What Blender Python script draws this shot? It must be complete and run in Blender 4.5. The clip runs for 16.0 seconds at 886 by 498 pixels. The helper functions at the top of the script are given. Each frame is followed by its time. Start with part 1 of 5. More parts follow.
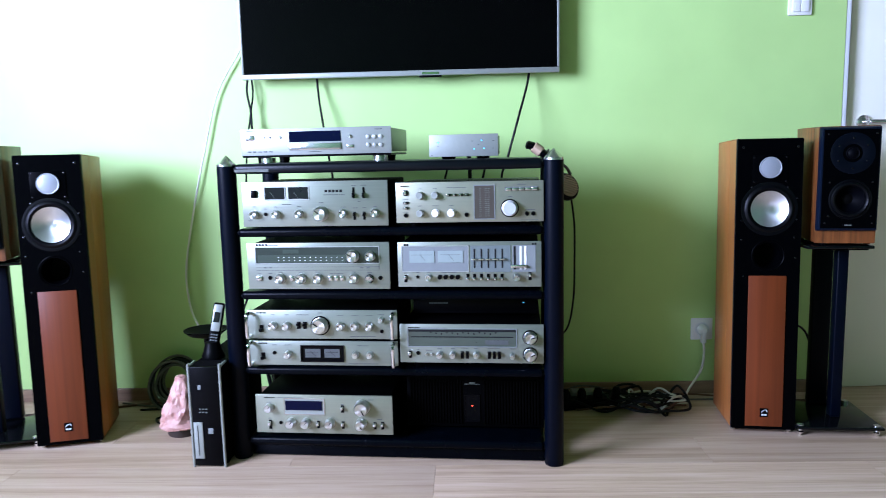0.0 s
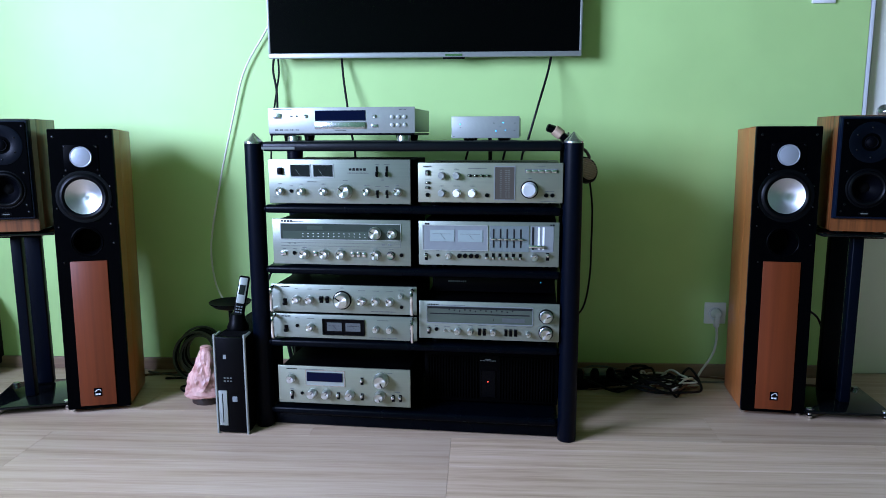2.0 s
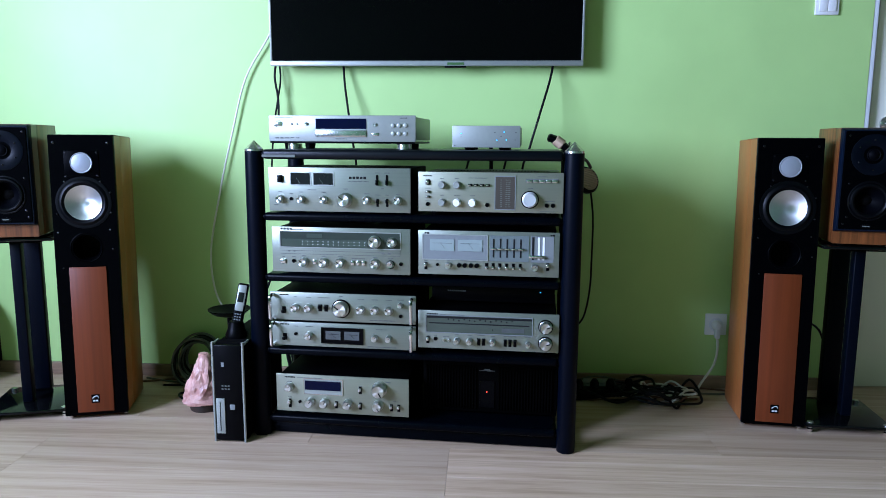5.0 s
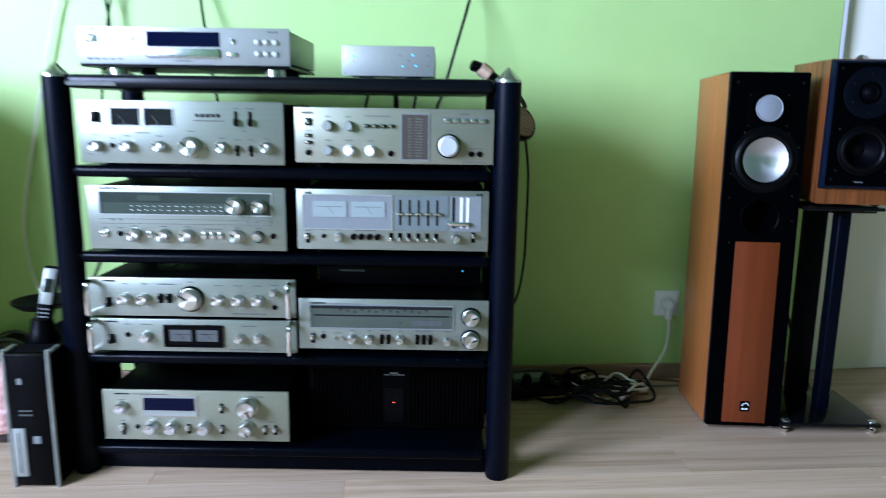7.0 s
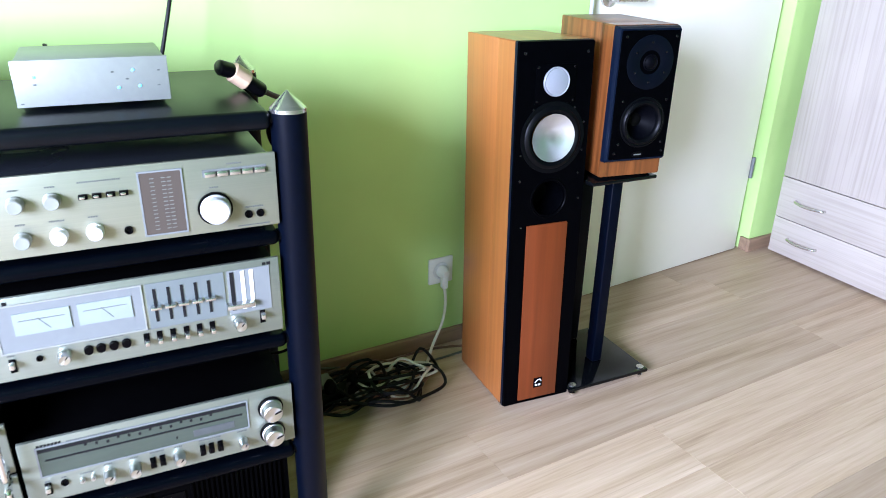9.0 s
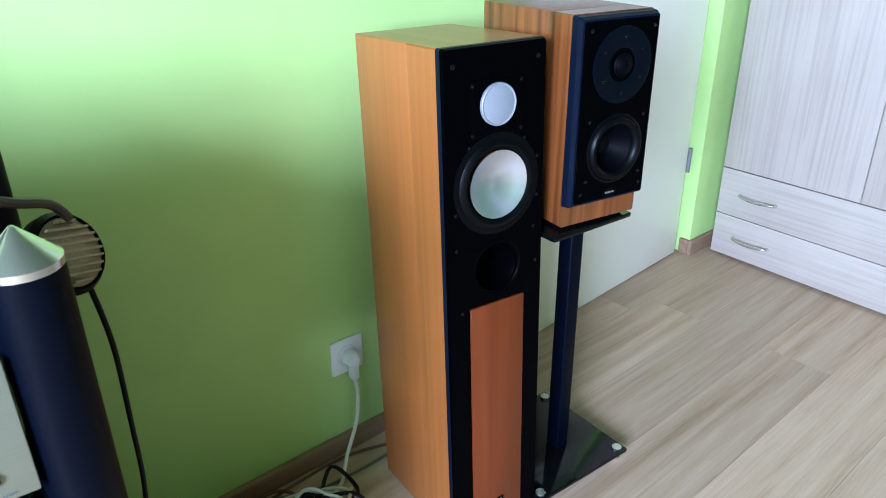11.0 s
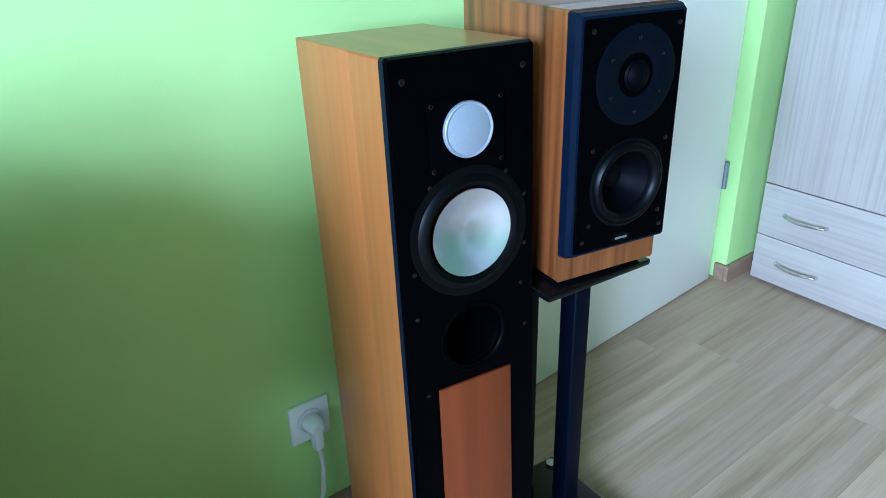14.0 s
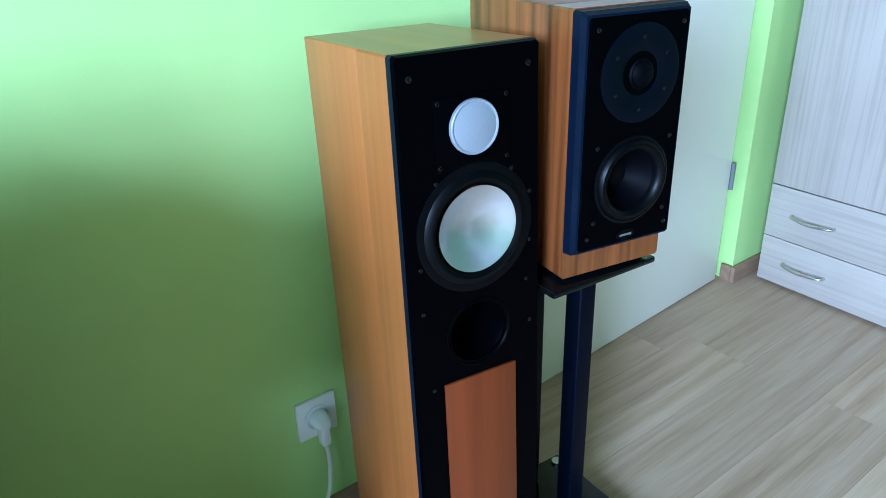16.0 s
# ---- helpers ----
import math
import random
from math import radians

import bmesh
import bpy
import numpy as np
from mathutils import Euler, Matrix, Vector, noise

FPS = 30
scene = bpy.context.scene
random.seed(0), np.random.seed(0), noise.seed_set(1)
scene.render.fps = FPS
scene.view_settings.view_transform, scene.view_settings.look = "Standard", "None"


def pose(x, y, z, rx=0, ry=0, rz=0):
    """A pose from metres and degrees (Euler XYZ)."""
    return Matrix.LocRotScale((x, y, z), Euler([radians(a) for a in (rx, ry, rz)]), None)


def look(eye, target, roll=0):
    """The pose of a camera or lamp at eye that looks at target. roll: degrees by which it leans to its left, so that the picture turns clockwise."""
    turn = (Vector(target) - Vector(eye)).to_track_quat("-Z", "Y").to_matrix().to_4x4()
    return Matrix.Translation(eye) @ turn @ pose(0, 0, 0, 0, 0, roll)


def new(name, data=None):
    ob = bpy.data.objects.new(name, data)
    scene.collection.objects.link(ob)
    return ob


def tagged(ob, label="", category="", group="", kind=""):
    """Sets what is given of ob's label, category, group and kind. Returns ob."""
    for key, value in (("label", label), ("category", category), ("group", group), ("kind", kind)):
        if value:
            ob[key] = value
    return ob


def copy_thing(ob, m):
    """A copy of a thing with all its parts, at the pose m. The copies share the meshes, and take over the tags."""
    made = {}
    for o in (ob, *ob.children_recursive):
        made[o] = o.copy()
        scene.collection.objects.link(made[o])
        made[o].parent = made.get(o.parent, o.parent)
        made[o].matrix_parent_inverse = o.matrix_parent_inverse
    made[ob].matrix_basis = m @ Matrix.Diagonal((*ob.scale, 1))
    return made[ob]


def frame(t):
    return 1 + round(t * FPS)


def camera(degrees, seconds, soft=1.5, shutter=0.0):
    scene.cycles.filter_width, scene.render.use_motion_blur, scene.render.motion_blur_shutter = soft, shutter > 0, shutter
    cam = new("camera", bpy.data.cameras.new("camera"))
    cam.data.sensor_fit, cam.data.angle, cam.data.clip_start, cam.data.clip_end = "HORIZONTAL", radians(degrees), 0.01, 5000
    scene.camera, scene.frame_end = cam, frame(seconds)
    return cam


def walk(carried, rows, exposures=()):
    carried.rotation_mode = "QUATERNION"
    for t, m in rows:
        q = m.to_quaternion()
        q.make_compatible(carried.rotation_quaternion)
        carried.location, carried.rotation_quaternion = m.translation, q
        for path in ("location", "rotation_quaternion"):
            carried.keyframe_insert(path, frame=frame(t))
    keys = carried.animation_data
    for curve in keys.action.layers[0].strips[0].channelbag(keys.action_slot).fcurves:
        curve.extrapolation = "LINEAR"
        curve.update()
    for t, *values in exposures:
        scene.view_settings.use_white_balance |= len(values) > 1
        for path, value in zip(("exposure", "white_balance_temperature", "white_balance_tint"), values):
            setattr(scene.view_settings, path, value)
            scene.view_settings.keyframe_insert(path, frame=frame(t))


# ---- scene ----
cam = camera(63.5, 16.0, soft=0.75, shutter=0.4)
PATH = [
    (0, (0.387, 0.334, 0.960), (0.167, 2.304, 0.692), -1.3),
    (0.5, (0.372, 0.279, 0.963), (0.105, 2.240, 0.677), -1.3),
    (1, (0.378, 0.283, 0.952), (0.120, 2.238, 0.621), -1.3),
    (1.5, (0.379, 0.281, 0.959), (0.123, 2.238, 0.634), -0.5),
    (2, (0.377, 0.279, 0.961), (0.117, 2.236, 0.642), -0.2),
    (2.5, (0.380, 0.277, 0.958), (0.123, 2.236, 0.650), 0.0),
    (3, (0.373, 0.277, 0.958), (0.120, 2.237, 0.654), 0.1),
    (3.5, (0.373, 0.274, 0.956), (0.119, 2.235, 0.659), 0.1),
    (4, (0.376, 0.276, 0.964), (0.109, 2.236, 0.668), -0.1),
    (4.2, (0.387, 0.279, 0.973), (0.115, 2.236, 0.669), -0.2),
    (6.3, (0.350, 0.371, 0.924), (0.104, 2.334, 0.624), 1.1),
    (6.5, (0.345, 0.458, 0.905), (0.114, 2.421, 0.598), 0.5),
    (6.7, (0.368, 0.628, 0.882), (0.193, 2.588, 0.529), 1.2),
    (7, (0.351, 0.843, 0.872), (0.341, 2.806, 0.492), 0.8),
    (7.2, (0.362, 0.932, 0.930), (0.432, 2.850, 0.370), 1.7),
    (7.5, (0.359, 1.000, 1.036), (0.515, 2.857, 0.309), 2.1),
    (8, (0.347, 1.095, 1.123), (0.622, 2.912, 0.333), 0.5),
    (8.5, (0.272, 1.222, 1.119), (0.902, 2.942, 0.317), 0.7),
    (9, (0.222, 1.322, 1.176), (1.019, 2.980, 0.390), 1.3),
    (9.5, (0.240, 1.465, 1.170), (1.108, 3.075, 0.362), 0.9),
    (9.8, (0.288, 1.567, 1.140), (1.234, 3.137, 0.341), 0.2),
    (10, (0.323, 1.643, 1.155), (1.333, 3.147, 0.308), 0.7),
    (10.2, (0.359, 1.700, 1.160), (1.424, 3.170, 0.321), -0.4),
    (12.3, (0.575, 2.017, 1.139), (1.608, 3.491, 0.266), -1.4),
    (12.5, (0.607, 2.027, 1.134), (1.608, 3.539, 0.289), -0.9),
    (13, (0.681, 2.056, 1.127), (1.594, 3.631, 0.298), -2.1),
    (13.5, (0.703, 2.055, 1.122), (1.709, 3.565, 0.280), -1.3),
    (14, (0.696, 2.043, 1.120), (1.680, 3.562, 0.270), -1.8),
    (14.5, (0.695, 2.045, 1.118), (1.679, 3.568, 0.275), -1.5),
    (15, (0.698, 2.042, 1.117), (1.684, 3.566, 0.277), -1.4),
    (15.5, (0.694, 2.036, 1.117), (1.670, 3.565, 0.275), -1.6),
    (16, (0.690, 2.031, 1.117), (1.659, 3.564, 0.274), -1.9),
]

EXPOSURES = [(0.0, 0.16, 5400, 12), (0.5, -0.40, 5150, 9), (1.2, -0.36, 5150, 8), (2.5, -0.36, 5150, 7), (4.2, -0.36, 5200, 6), (6.3, -0.42, 5250, 6), (6.8, -0.05, 5350, 4), (7.2, 0.3, 5400, 4), (7.6, 1.08, 5600, 7), (8.3, 1.22, 5700, 7),
             (9.0, 1.02, 5850, 9), (9.5, 0.70, 5800, 9), (10.2, 0.78, 5650, 6), (12.3, 0.67, 5000, -5), (13.0, 0.63, 4820, -7), (16.0, 0.63, 4820, -7)]
walk(cam, [(t, look(eye, target, roll)) for t, eye, target, roll in PATH], EXPOSURES)

# ---- world and light ----
FLOOR = 0.018
ROOM = pose(0, 3.005, 0, 0, 0, 4.69)      # room frame: u along the long wall, v out of it, z up
U0, U1, V0, CEIL = -2.6, 3.32, -4.6, 2.55
WIN_V0, WIN_V1, WIN_Z0, WIN_Z1 = -3.6, -1.75, 1.0, 2.45

world = bpy.data.worlds.new("world")
scene.world = world
world.use_nodes = True
wn = world.node_tree.nodes
sky = wn.new("ShaderNodeTexSky")
sky.sky_type, sky.sun_disc, sky.sun_elevation, sky.sun_rotation = "NISHITA", False, radians(40), radians(120)
world.node_tree.links.new(sky.outputs[0], wn["Background"].inputs[0])
wn["Background"].inputs[1].default_value = 0.1

lamp = bpy.data.lights.new("window_daylight", "AREA")
lamp.shape, lamp.size, lamp.size_y = "RECTANGLE", WIN_V1 - WIN_V0 - 0.1, WIN_Z1 - WIN_Z0 - 0.1
lamp.energy, lamp.color = 440, (0.84, 0.87, 1.20)
new("window_daylight", lamp).matrix_world = ROOM @ pose(U0 - 0.05, (WIN_V0 + WIN_V1) / 2, (WIN_Z0 + WIN_Z1) / 2, 90, 0, -90)


# ---- materials ----
def material(name, color, rough=0.5, metal=0.0, grain=0.0, scale=(40, 40, 40), bump=0.0, bump_scale=200, blotch=0.0, coat=0.0, dark=None, spread=(0.3, 0.7), spec=0.5):
    """Principled surface with fine grain and slow blotches in object space, and a little relief."""
    m = bpy.data.materials.new(name)
    m.use_nodes = True
    t = m.node_tree
    b = t.nodes["Principled BSDF"]
    b.inputs["Roughness"].default_value, b.inputs["Metallic"].default_value = rough, metal
    b.inputs["Coat Weight"].default_value = coat
    b.inputs["Specular IOR Level"].default_value = spec
    b.inputs["Coat Roughness"].default_value = 0.08
    b.inputs["Base Color"].default_value = (*color, 1)
    at = t.nodes.new("ShaderNodeTexCoord").outputs["Object"]
    if grain or blotch:
        rnd = t.nodes.new("ShaderNodeObjectInfo").outputs["Random"]
        shift = t.nodes.new("ShaderNodeVectorMath")
        shift.operation = "MULTIPLY_ADD"
        shift.inputs[1].default_value = (1, 1, 1)
        comb = t.nodes.new("ShaderNodeCombineXYZ")
        mul = t.nodes.new("ShaderNodeMath")
        mul.operation = "MULTIPLY"
        mul.inputs[1].default_value = 9.0
        t.links.new(rnd, mul.inputs[0])
        for i in range(3):
            t.links.new(mul.outputs[0], comb.inputs[i])
        t.links.new(at, shift.inputs[0])
        t.links.new(comb.outputs[0], shift.inputs[2])
        scl = t.nodes.new("ShaderNodeMapping")
        scl.inputs["Scale"].default_value = scale
        t.links.new(shift.outputs[0], scl.inputs[0])
        n1 = t.nodes.new("ShaderNodeTexNoise")
        n1.inputs["Scale"].default_value, n1.inputs["Detail"].default_value, n1.inputs["Distortion"].default_value = 1.0, 6, 0.4
        t.links.new(scl.outputs[0], n1.inputs["Vector"])
        ramp = t.nodes.new("ShaderNodeMapRange")
        ramp.inputs[1].default_value, ramp.inputs[2].default_value = spread
        t.links.new(n1.outputs[0], ramp.inputs[0])
        mix = t.nodes.new("ShaderNodeMix")
        mix.data_type = "RGBA"
        mix.inputs[6].default_value = (*color, 1)
        d = dark or tuple(c * (1 - grain) for c in color)
        mix.inputs[7].default_value = (*d, 1)
        t.links.new(ramp.outputs[0], mix.inputs[0])
        n2 = t.nodes.new("ShaderNodeTexNoise")
        n2.inputs["Scale"].default_value, n2.inputs["Detail"].default_value = 2.5, 3
        t.links.new(shift.outputs[0], n2.inputs["Vector"])
        hsv = t.nodes.new("ShaderNodeHueSaturation")
        val = t.nodes.new("ShaderNodeMapRange")
        val.inputs[3].default_value, val.inputs[4].default_value = 1 - blotch, 1 + blotch
        val.inputs[1].default_value, val.inputs[2].default_value = 0.3, 0.7
        t.links.new(n2.outputs[0], val.inputs[0])
        t.links.new(val.outputs[0], hsv.inputs["Value"])
        t.links.new(mix.outputs[2], hsv.inputs["Color"])
        t.links.new(hsv.outputs[0], b.inputs["Base Color"])
        rr = t.nodes.new("ShaderNodeMapRange")
        rr.inputs[3].default_value, rr.inputs[4].default_value = rough * 0.85, min(1, rough * 1.15)
        t.links.new(n2.outputs[0], rr.inputs[0])
        t.links.new(rr.outputs[0], b.inputs["Roughness"])
    if bump:
        n3 = t.nodes.new("ShaderNodeTexNoise")
        n3.inputs["Scale"].default_value, n3.inputs["Detail"].default_value = bump_scale, 3
        t.links.new(at, n3.inputs["Vector"])
        bp = t.nodes.new("ShaderNodeBump")
        bp.inputs["Strength"].default_value, bp.inputs["Distance"].default_value = bump, 0.002
        t.links.new(n3.outputs[0], bp.inputs["Height"])
        t.links.new(bp.outputs[0], b.inputs["Normal"])
    return m


def glowing(name, color, strength):
    m = material(name, color, 0.4)
    b = m.node_tree.nodes["Principled BSDF"]
    b.inputs["Emission Color"].default_value, b.inputs["Emission Strength"].default_value = (*color, 1), strength
    return m


def plank_material(name="oak_laminate", lift=1.0, warm=1.0):
    """Bleached oak laminate: long streaks, cathedral rings, a tone of its own for each board."""
    m = bpy.data.materials.new(name)
    m.use_nodes = True
    t = m.node_tree
    b = t.nodes["Principled BSDF"]
    at = t.nodes.new("ShaderNodeTexCoord").outputs["Object"]
    rnd = t.nodes.new("ShaderNodeObjectInfo").outputs["Random"]
    comb = t.nodes.new("ShaderNodeCombineXYZ")
    mul = t.nodes.new("ShaderNodeMath")
    mul.operation, mul.inputs[1].default_value = "MULTIPLY", 31.0
    t.links.new(rnd, mul.inputs[0])
    for i in range(3):
        t.links.new(mul.outputs[0], comb.inputs[i])
    add = t.nodes.new("ShaderNodeVectorMath")
    t.links.new(at, add.inputs[0])
    t.links.new(comb.outputs[0], add.inputs[1])
    def noise_at(scale, detail, distort):
        mp = t.nodes.new("ShaderNodeMapping")
        mp.inputs["Scale"].default_value = scale
        t.links.new(add.outputs[0], mp.inputs[0])
        n = t.nodes.new("ShaderNodeTexNoise")
        n.inputs["Scale"].default_value, n.inputs["Detail"].default_value, n.inputs["Distortion"].default_value = 1, detail, distort
        t.links.new(mp.outputs[0], n.inputs["Vector"])
        return n.outputs[0]
    streak = noise_at((0.8, 30, 1), 8, 0.5)
    fine = noise_at((9, 190, 1), 4, 0.2)
    ring = noise_at((0.7, 7.0, 1), 3, 1.4)
    knot = noise_at((2.2, 85, 1), 4, 0.4)
    tone = t.nodes.new("ShaderNodeValToRGB")
    e = tone.color_ramp.elements
    e[0].position, e[0].color = 0.28, (0.27, 0.205, 0.142, 1)
    e[1].position, e[1].color = 0.70, (0.60, 0.50, 0.40, 1)
    mid = e.new(0.47)
    mid.color = (0.46, 0.365, 0.275, 1)
    mx = t.nodes.new("ShaderNodeMix")
    mx.inputs[0].default_value = 0.38
    t.links.new(streak, mx.inputs[2])
    t.links.new(ring, mx.inputs[3])
    mx2 = t.nodes.new("ShaderNodeMix")
    mx2.inputs[0].default_value = 0.25
    b.inputs["Specular IOR Level"].default_value = 0.3
    t.links.new(mx.outputs[0], mx2.inputs[2])
    t.links.new(fine, mx2.inputs[3])
    t.links.new(mx2.outputs[0], tone.inputs[0])
    hsv = t.nodes.new("ShaderNodeHueSaturation")
    hsv.inputs["Saturation"].default_value = warm
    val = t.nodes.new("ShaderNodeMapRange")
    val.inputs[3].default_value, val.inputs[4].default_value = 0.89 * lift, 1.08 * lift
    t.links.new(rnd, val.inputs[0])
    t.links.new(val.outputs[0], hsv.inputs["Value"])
    cut = t.nodes.new("ShaderNodeMapRange")
    cut.inputs[1].default_value, cut.inputs[2].default_value, cut.inputs[4].default_value = 0.56, 0.78, 0.30
    t.links.new(knot, cut.inputs[0])
    dk = t.nodes.new("ShaderNodeMix")
    dk.data_type = "RGBA"
    dk.inputs[7].default_value = (0.13, 0.085, 0.055, 1)
    t.links.new(cut.outputs[0], dk.inputs[0])
    t.links.new(tone.outputs[0], dk.inputs[6])
    t.links.new(dk.outputs[2], hsv.inputs["Color"])
    t.links.new(hsv.outputs[0], b.inputs["Base Color"])
    rr = t.nodes.new("ShaderNodeMapRange")
    rr.inputs[3].default_value, rr.inputs[4].default_value = 0.36, 0.52
    t.links.new(fine, rr.inputs[0])
    t.links.new(rr.outputs[0], b.inputs["Roughness"])
    bp = t.nodes.new("ShaderNodeBump")
    bp.inputs["Strength"].default_value, bp.inputs["Distance"].default_value = 0.15, 0.001
    t.links.new(fine, bp.inputs["Height"])
    t.links.new(bp.outputs[0], b.inputs["Normal"])
    return m


GREEN = material("green_wall_paint", (0.465, 0.665, 0.23), 0.5, grain=0.04, scale=(6, 6, 6), bump=0.10, bump_scale=350, blotch=0.03, spec=0.45)
# Unseen walls: the dark green base holds bounced light down and tints it.
UNSEEN_WALL = material("unseen_wall_dimmed", (0.038, 0.112, 0.018), 0.7, grain=0.05, scale=(6, 6, 6), bump=0.2, bump_scale=350)
# The ceiling is out of view; its dark base deepens shade in the room.
UNSEEN_CEILING = material("unseen_ceiling_dimmed", (0.08, 0.11, 0.045), 0.8, bump=0.2, bump_scale=300, grain=0.03, scale=(4, 4, 4))
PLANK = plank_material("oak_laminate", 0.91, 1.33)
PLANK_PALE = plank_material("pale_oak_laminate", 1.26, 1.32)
JOINT = material("dark_joint", (0.10, 0.075, 0.055), 0.8, grain=0.2)
SKIRT = material("oak_skirting", (0.29, 0.19, 0.115), 0.5, grain=0.35, scale=(4, 60, 60), bump=0.1)
DOOR_WHITE = material("door_lacquer", (0.86, 0.85, 0.71), 0.35, grain=0.03, scale=(3, 3, 3), bump=0.05, bump_scale=120, blotch=0.02)
FRAME_WHITE = material("frame_lacquer", (0.72, 0.74, 0.76), 0.4, grain=0.03, scale=(5, 5, 5))
WHITE_PLASTIC = material("white_plastic", (0.78, 0.78, 0.76), 0.35, grain=0.02, scale=(20, 20, 20))
CHERRY = material("cherry_veneer", (0.36, 0.125, 0.029), 0.38, grain=0.22, scale=(85, 85, 0.9), bump=0.06, bump_scale=150, blotch=0.04, coat=0.05)
CHERRY_TOP = material("cherry_veneer_top", (0.37, 0.135, 0.036), 0.36, grain=0.26, scale=(26, 1.6, 26), blotch=0.06, coat=0.25)
RED_CHERRY = material("red_cherry_panel", (0.138, 0.0295, 0.0065), 0.42, grain=0.3, scale=(55, 55, 1.4), blotch=0.06, spec=0.3)
WALNUT = material("walnut_veneer", (0.20, 0.064, 0.0150), 0.36, grain=0.72, scale=(60, 60, 2.0), bump=0.06, bump_scale=150, blotch=0.22, coat=0.08)
BAFFLE = material("black_baffle", (0.0005, 0.0006, 0.001), 0.34, grain=0.3, scale=(60, 60, 60), bump=0.04, bump_scale=600, spec=0.02)
# Blue in this base stands for the window's sheen on black baffle edges.
BLUE_SHEEN_EDGE = material("black_edge_blue_sheen", (0.0022, 0.0055, 0.0145), 0.46, grain=0.2, scale=(30, 30, 30), spec=0.12)
RUBBER = material("rubber_surround", (0.001, 0.0013, 0.002), 0.38, grain=0.2, scale=(80, 80, 80), spec=0.11)
# Near-black that paints in the shade of port, vents and cone centre.
INNER_SHADE = material("inner_shade_black", (0.002, 0.002, 0.002), 0.8, grain=0.2, spec=0.05)
CONE_SILVER = material("silver_cone", (0.62, 0.63, 0.64), 0.33, 0.9, grain=0.05, scale=(90, 90, 90), bump=0.02, bump_scale=400)
DOME_GREY = material("grey_mesh_dome", (0.30, 0.32, 0.35), 0.42, 0.3, grain=0.06, scale=(300, 300, 300), bump=0.10, bump_scale=1400)
CONE_BLACK = material("black_poly_cone", (0.0008, 0.001, 0.002), 0.55, grain=0.2, scale=(50, 50, 50), spec=0.04)
# Black coat with the cool sheen of the posts mixed in as blue.
TUBE = material("black_coat_blue_sheen", (0.0007, 0.0018, 0.0055), 0.40, grain=0.25, scale=(60, 60, 60), bump=0.05, bump_scale=700, spec=0.075)
BLACK_TOP = material("satin_black_top", (0.0012, 0.0022, 0.0040), 0.33, grain=0.3, scale=(25, 25, 25), bump=0.05, bump_scale=300, spec=0.18)
SHELF = material("black_shelf_board", (0.0006, 0.0012, 0.0026), 0.28, grain=0.3, scale=(25, 25, 25), bump=0.04, bump_scale=500, spec=0.05)
BLACK_GLASS = material("black_glass", (0.002, 0.0025, 0.003), 0.09, grain=0.1, scale=(12, 12, 12), spec=0.28)
STEEL = material("turned_steel", (0.66, 0.65, 0.62), 0.25, 0.95, grain=0.06, scale=(300, 300, 300))
CHROME = material("chrome", (0.8, 0.8, 0.8), 0.12, 1.0, grain=0.05, scale=(30, 30, 30))
ALU = material("brushed_aluminium", (0.235, 0.258, 0.205), 0.36, 0.55, grain=0.09, scale=(4, 400, 500), bump=0.03, bump_scale=300, blotch=0.02)
ALU_WARM = material("champagne_aluminium", (0.26, 0.27, 0.195), 0.36, 0.5, grain=0.08, scale=(4, 400, 500), bump=0.03, bump_scale=300, blotch=0.02)
ALU_KNOB = material("knob_aluminium", (0.60, 0.61, 0.60), 0.2, 0.95, grain=0.06, scale=(200, 200, 200))
SILVER_PAINT = material("silver_paint", (0.30, 0.318, 0.282), 0.4, 0.35, grain=0.05, scale=(100, 100, 100))
DARK_STEEL = material("dark_screw_steel", (0.004, 0.004, 0.005), 0.25, 0.3, grain=0.1, scale=(200, 200, 200))
CASE_BLACK = material("black_steel_case", (0.0008, 0.0008, 0.001), 0.5, grain=0.25, scale=(50, 50, 50), bump=0.1, bump_scale=500, spec=0.02)
PLASTIC_BLACK = material("black_plastic", (0.0012, 0.0012, 0.0016), 0.36, grain=0.2, scale=(40, 40, 40), bump=0.05, bump_scale=500, spec=0.06)
METER = material("smoked_meter", (0.012, 0.013, 0.013), 0.12, grain=0.2, scale=(20, 20, 20), spec=0.4)
METER_PALE = material("pale_meter_face", (0.25, 0.295, 0.275), 0.25, grain=0.06, scale=(30, 30, 30), coat=0.2)
METER_GREY = material("grey_meter_face", (0.07, 0.08, 0.08), 0.25, grain=0.2, scale=(30, 30, 30), coat=0.2)
DIAL = material("dial_glass_grey", (0.034, 0.042, 0.034), 0.14, grain=0.15, scale=(12, 60, 60), coat=0.3)
DIAL_PALE = material("dial_glass_pale", (0.05, 0.066, 0.050), 0.16, grain=0.12, scale=(12, 60, 60), coat=0.15)
DIAL_TAN = material("dial_glass_tan", (0.065, 0.053, 0.043), 0.18, grain=0.12, scale=(60, 12, 12), coat=0.2)
BLUE_SCREEN = material("blue_display", (0.002, 0.003, 0.016), 0.1, grain=0.1, scale=(20, 20, 20), spec=0.1)
PANEL_BLUE = material("pale_slider_panel", (0.165, 0.195, 0.190), 0.35, 0.3, grain=0.06, scale=(40, 40, 40))
INK = material("black_print", (0.012, 0.012, 0.012), 0.7, grain=0.2, spec=0.1)
GREY_INK = material("grey_print", (0.13, 0.14, 0.125), 0.7, grain=0.2, spec=0.15)
PALE_INK = material("pale_print", (0.70, 0.72, 0.70), 0.5, grain=0.1)
SCREEN = material("tv_screen", (0.001, 0.001, 0.0012), 0.2, grain=0.2, scale=(3, 3, 3), spec=0.06)
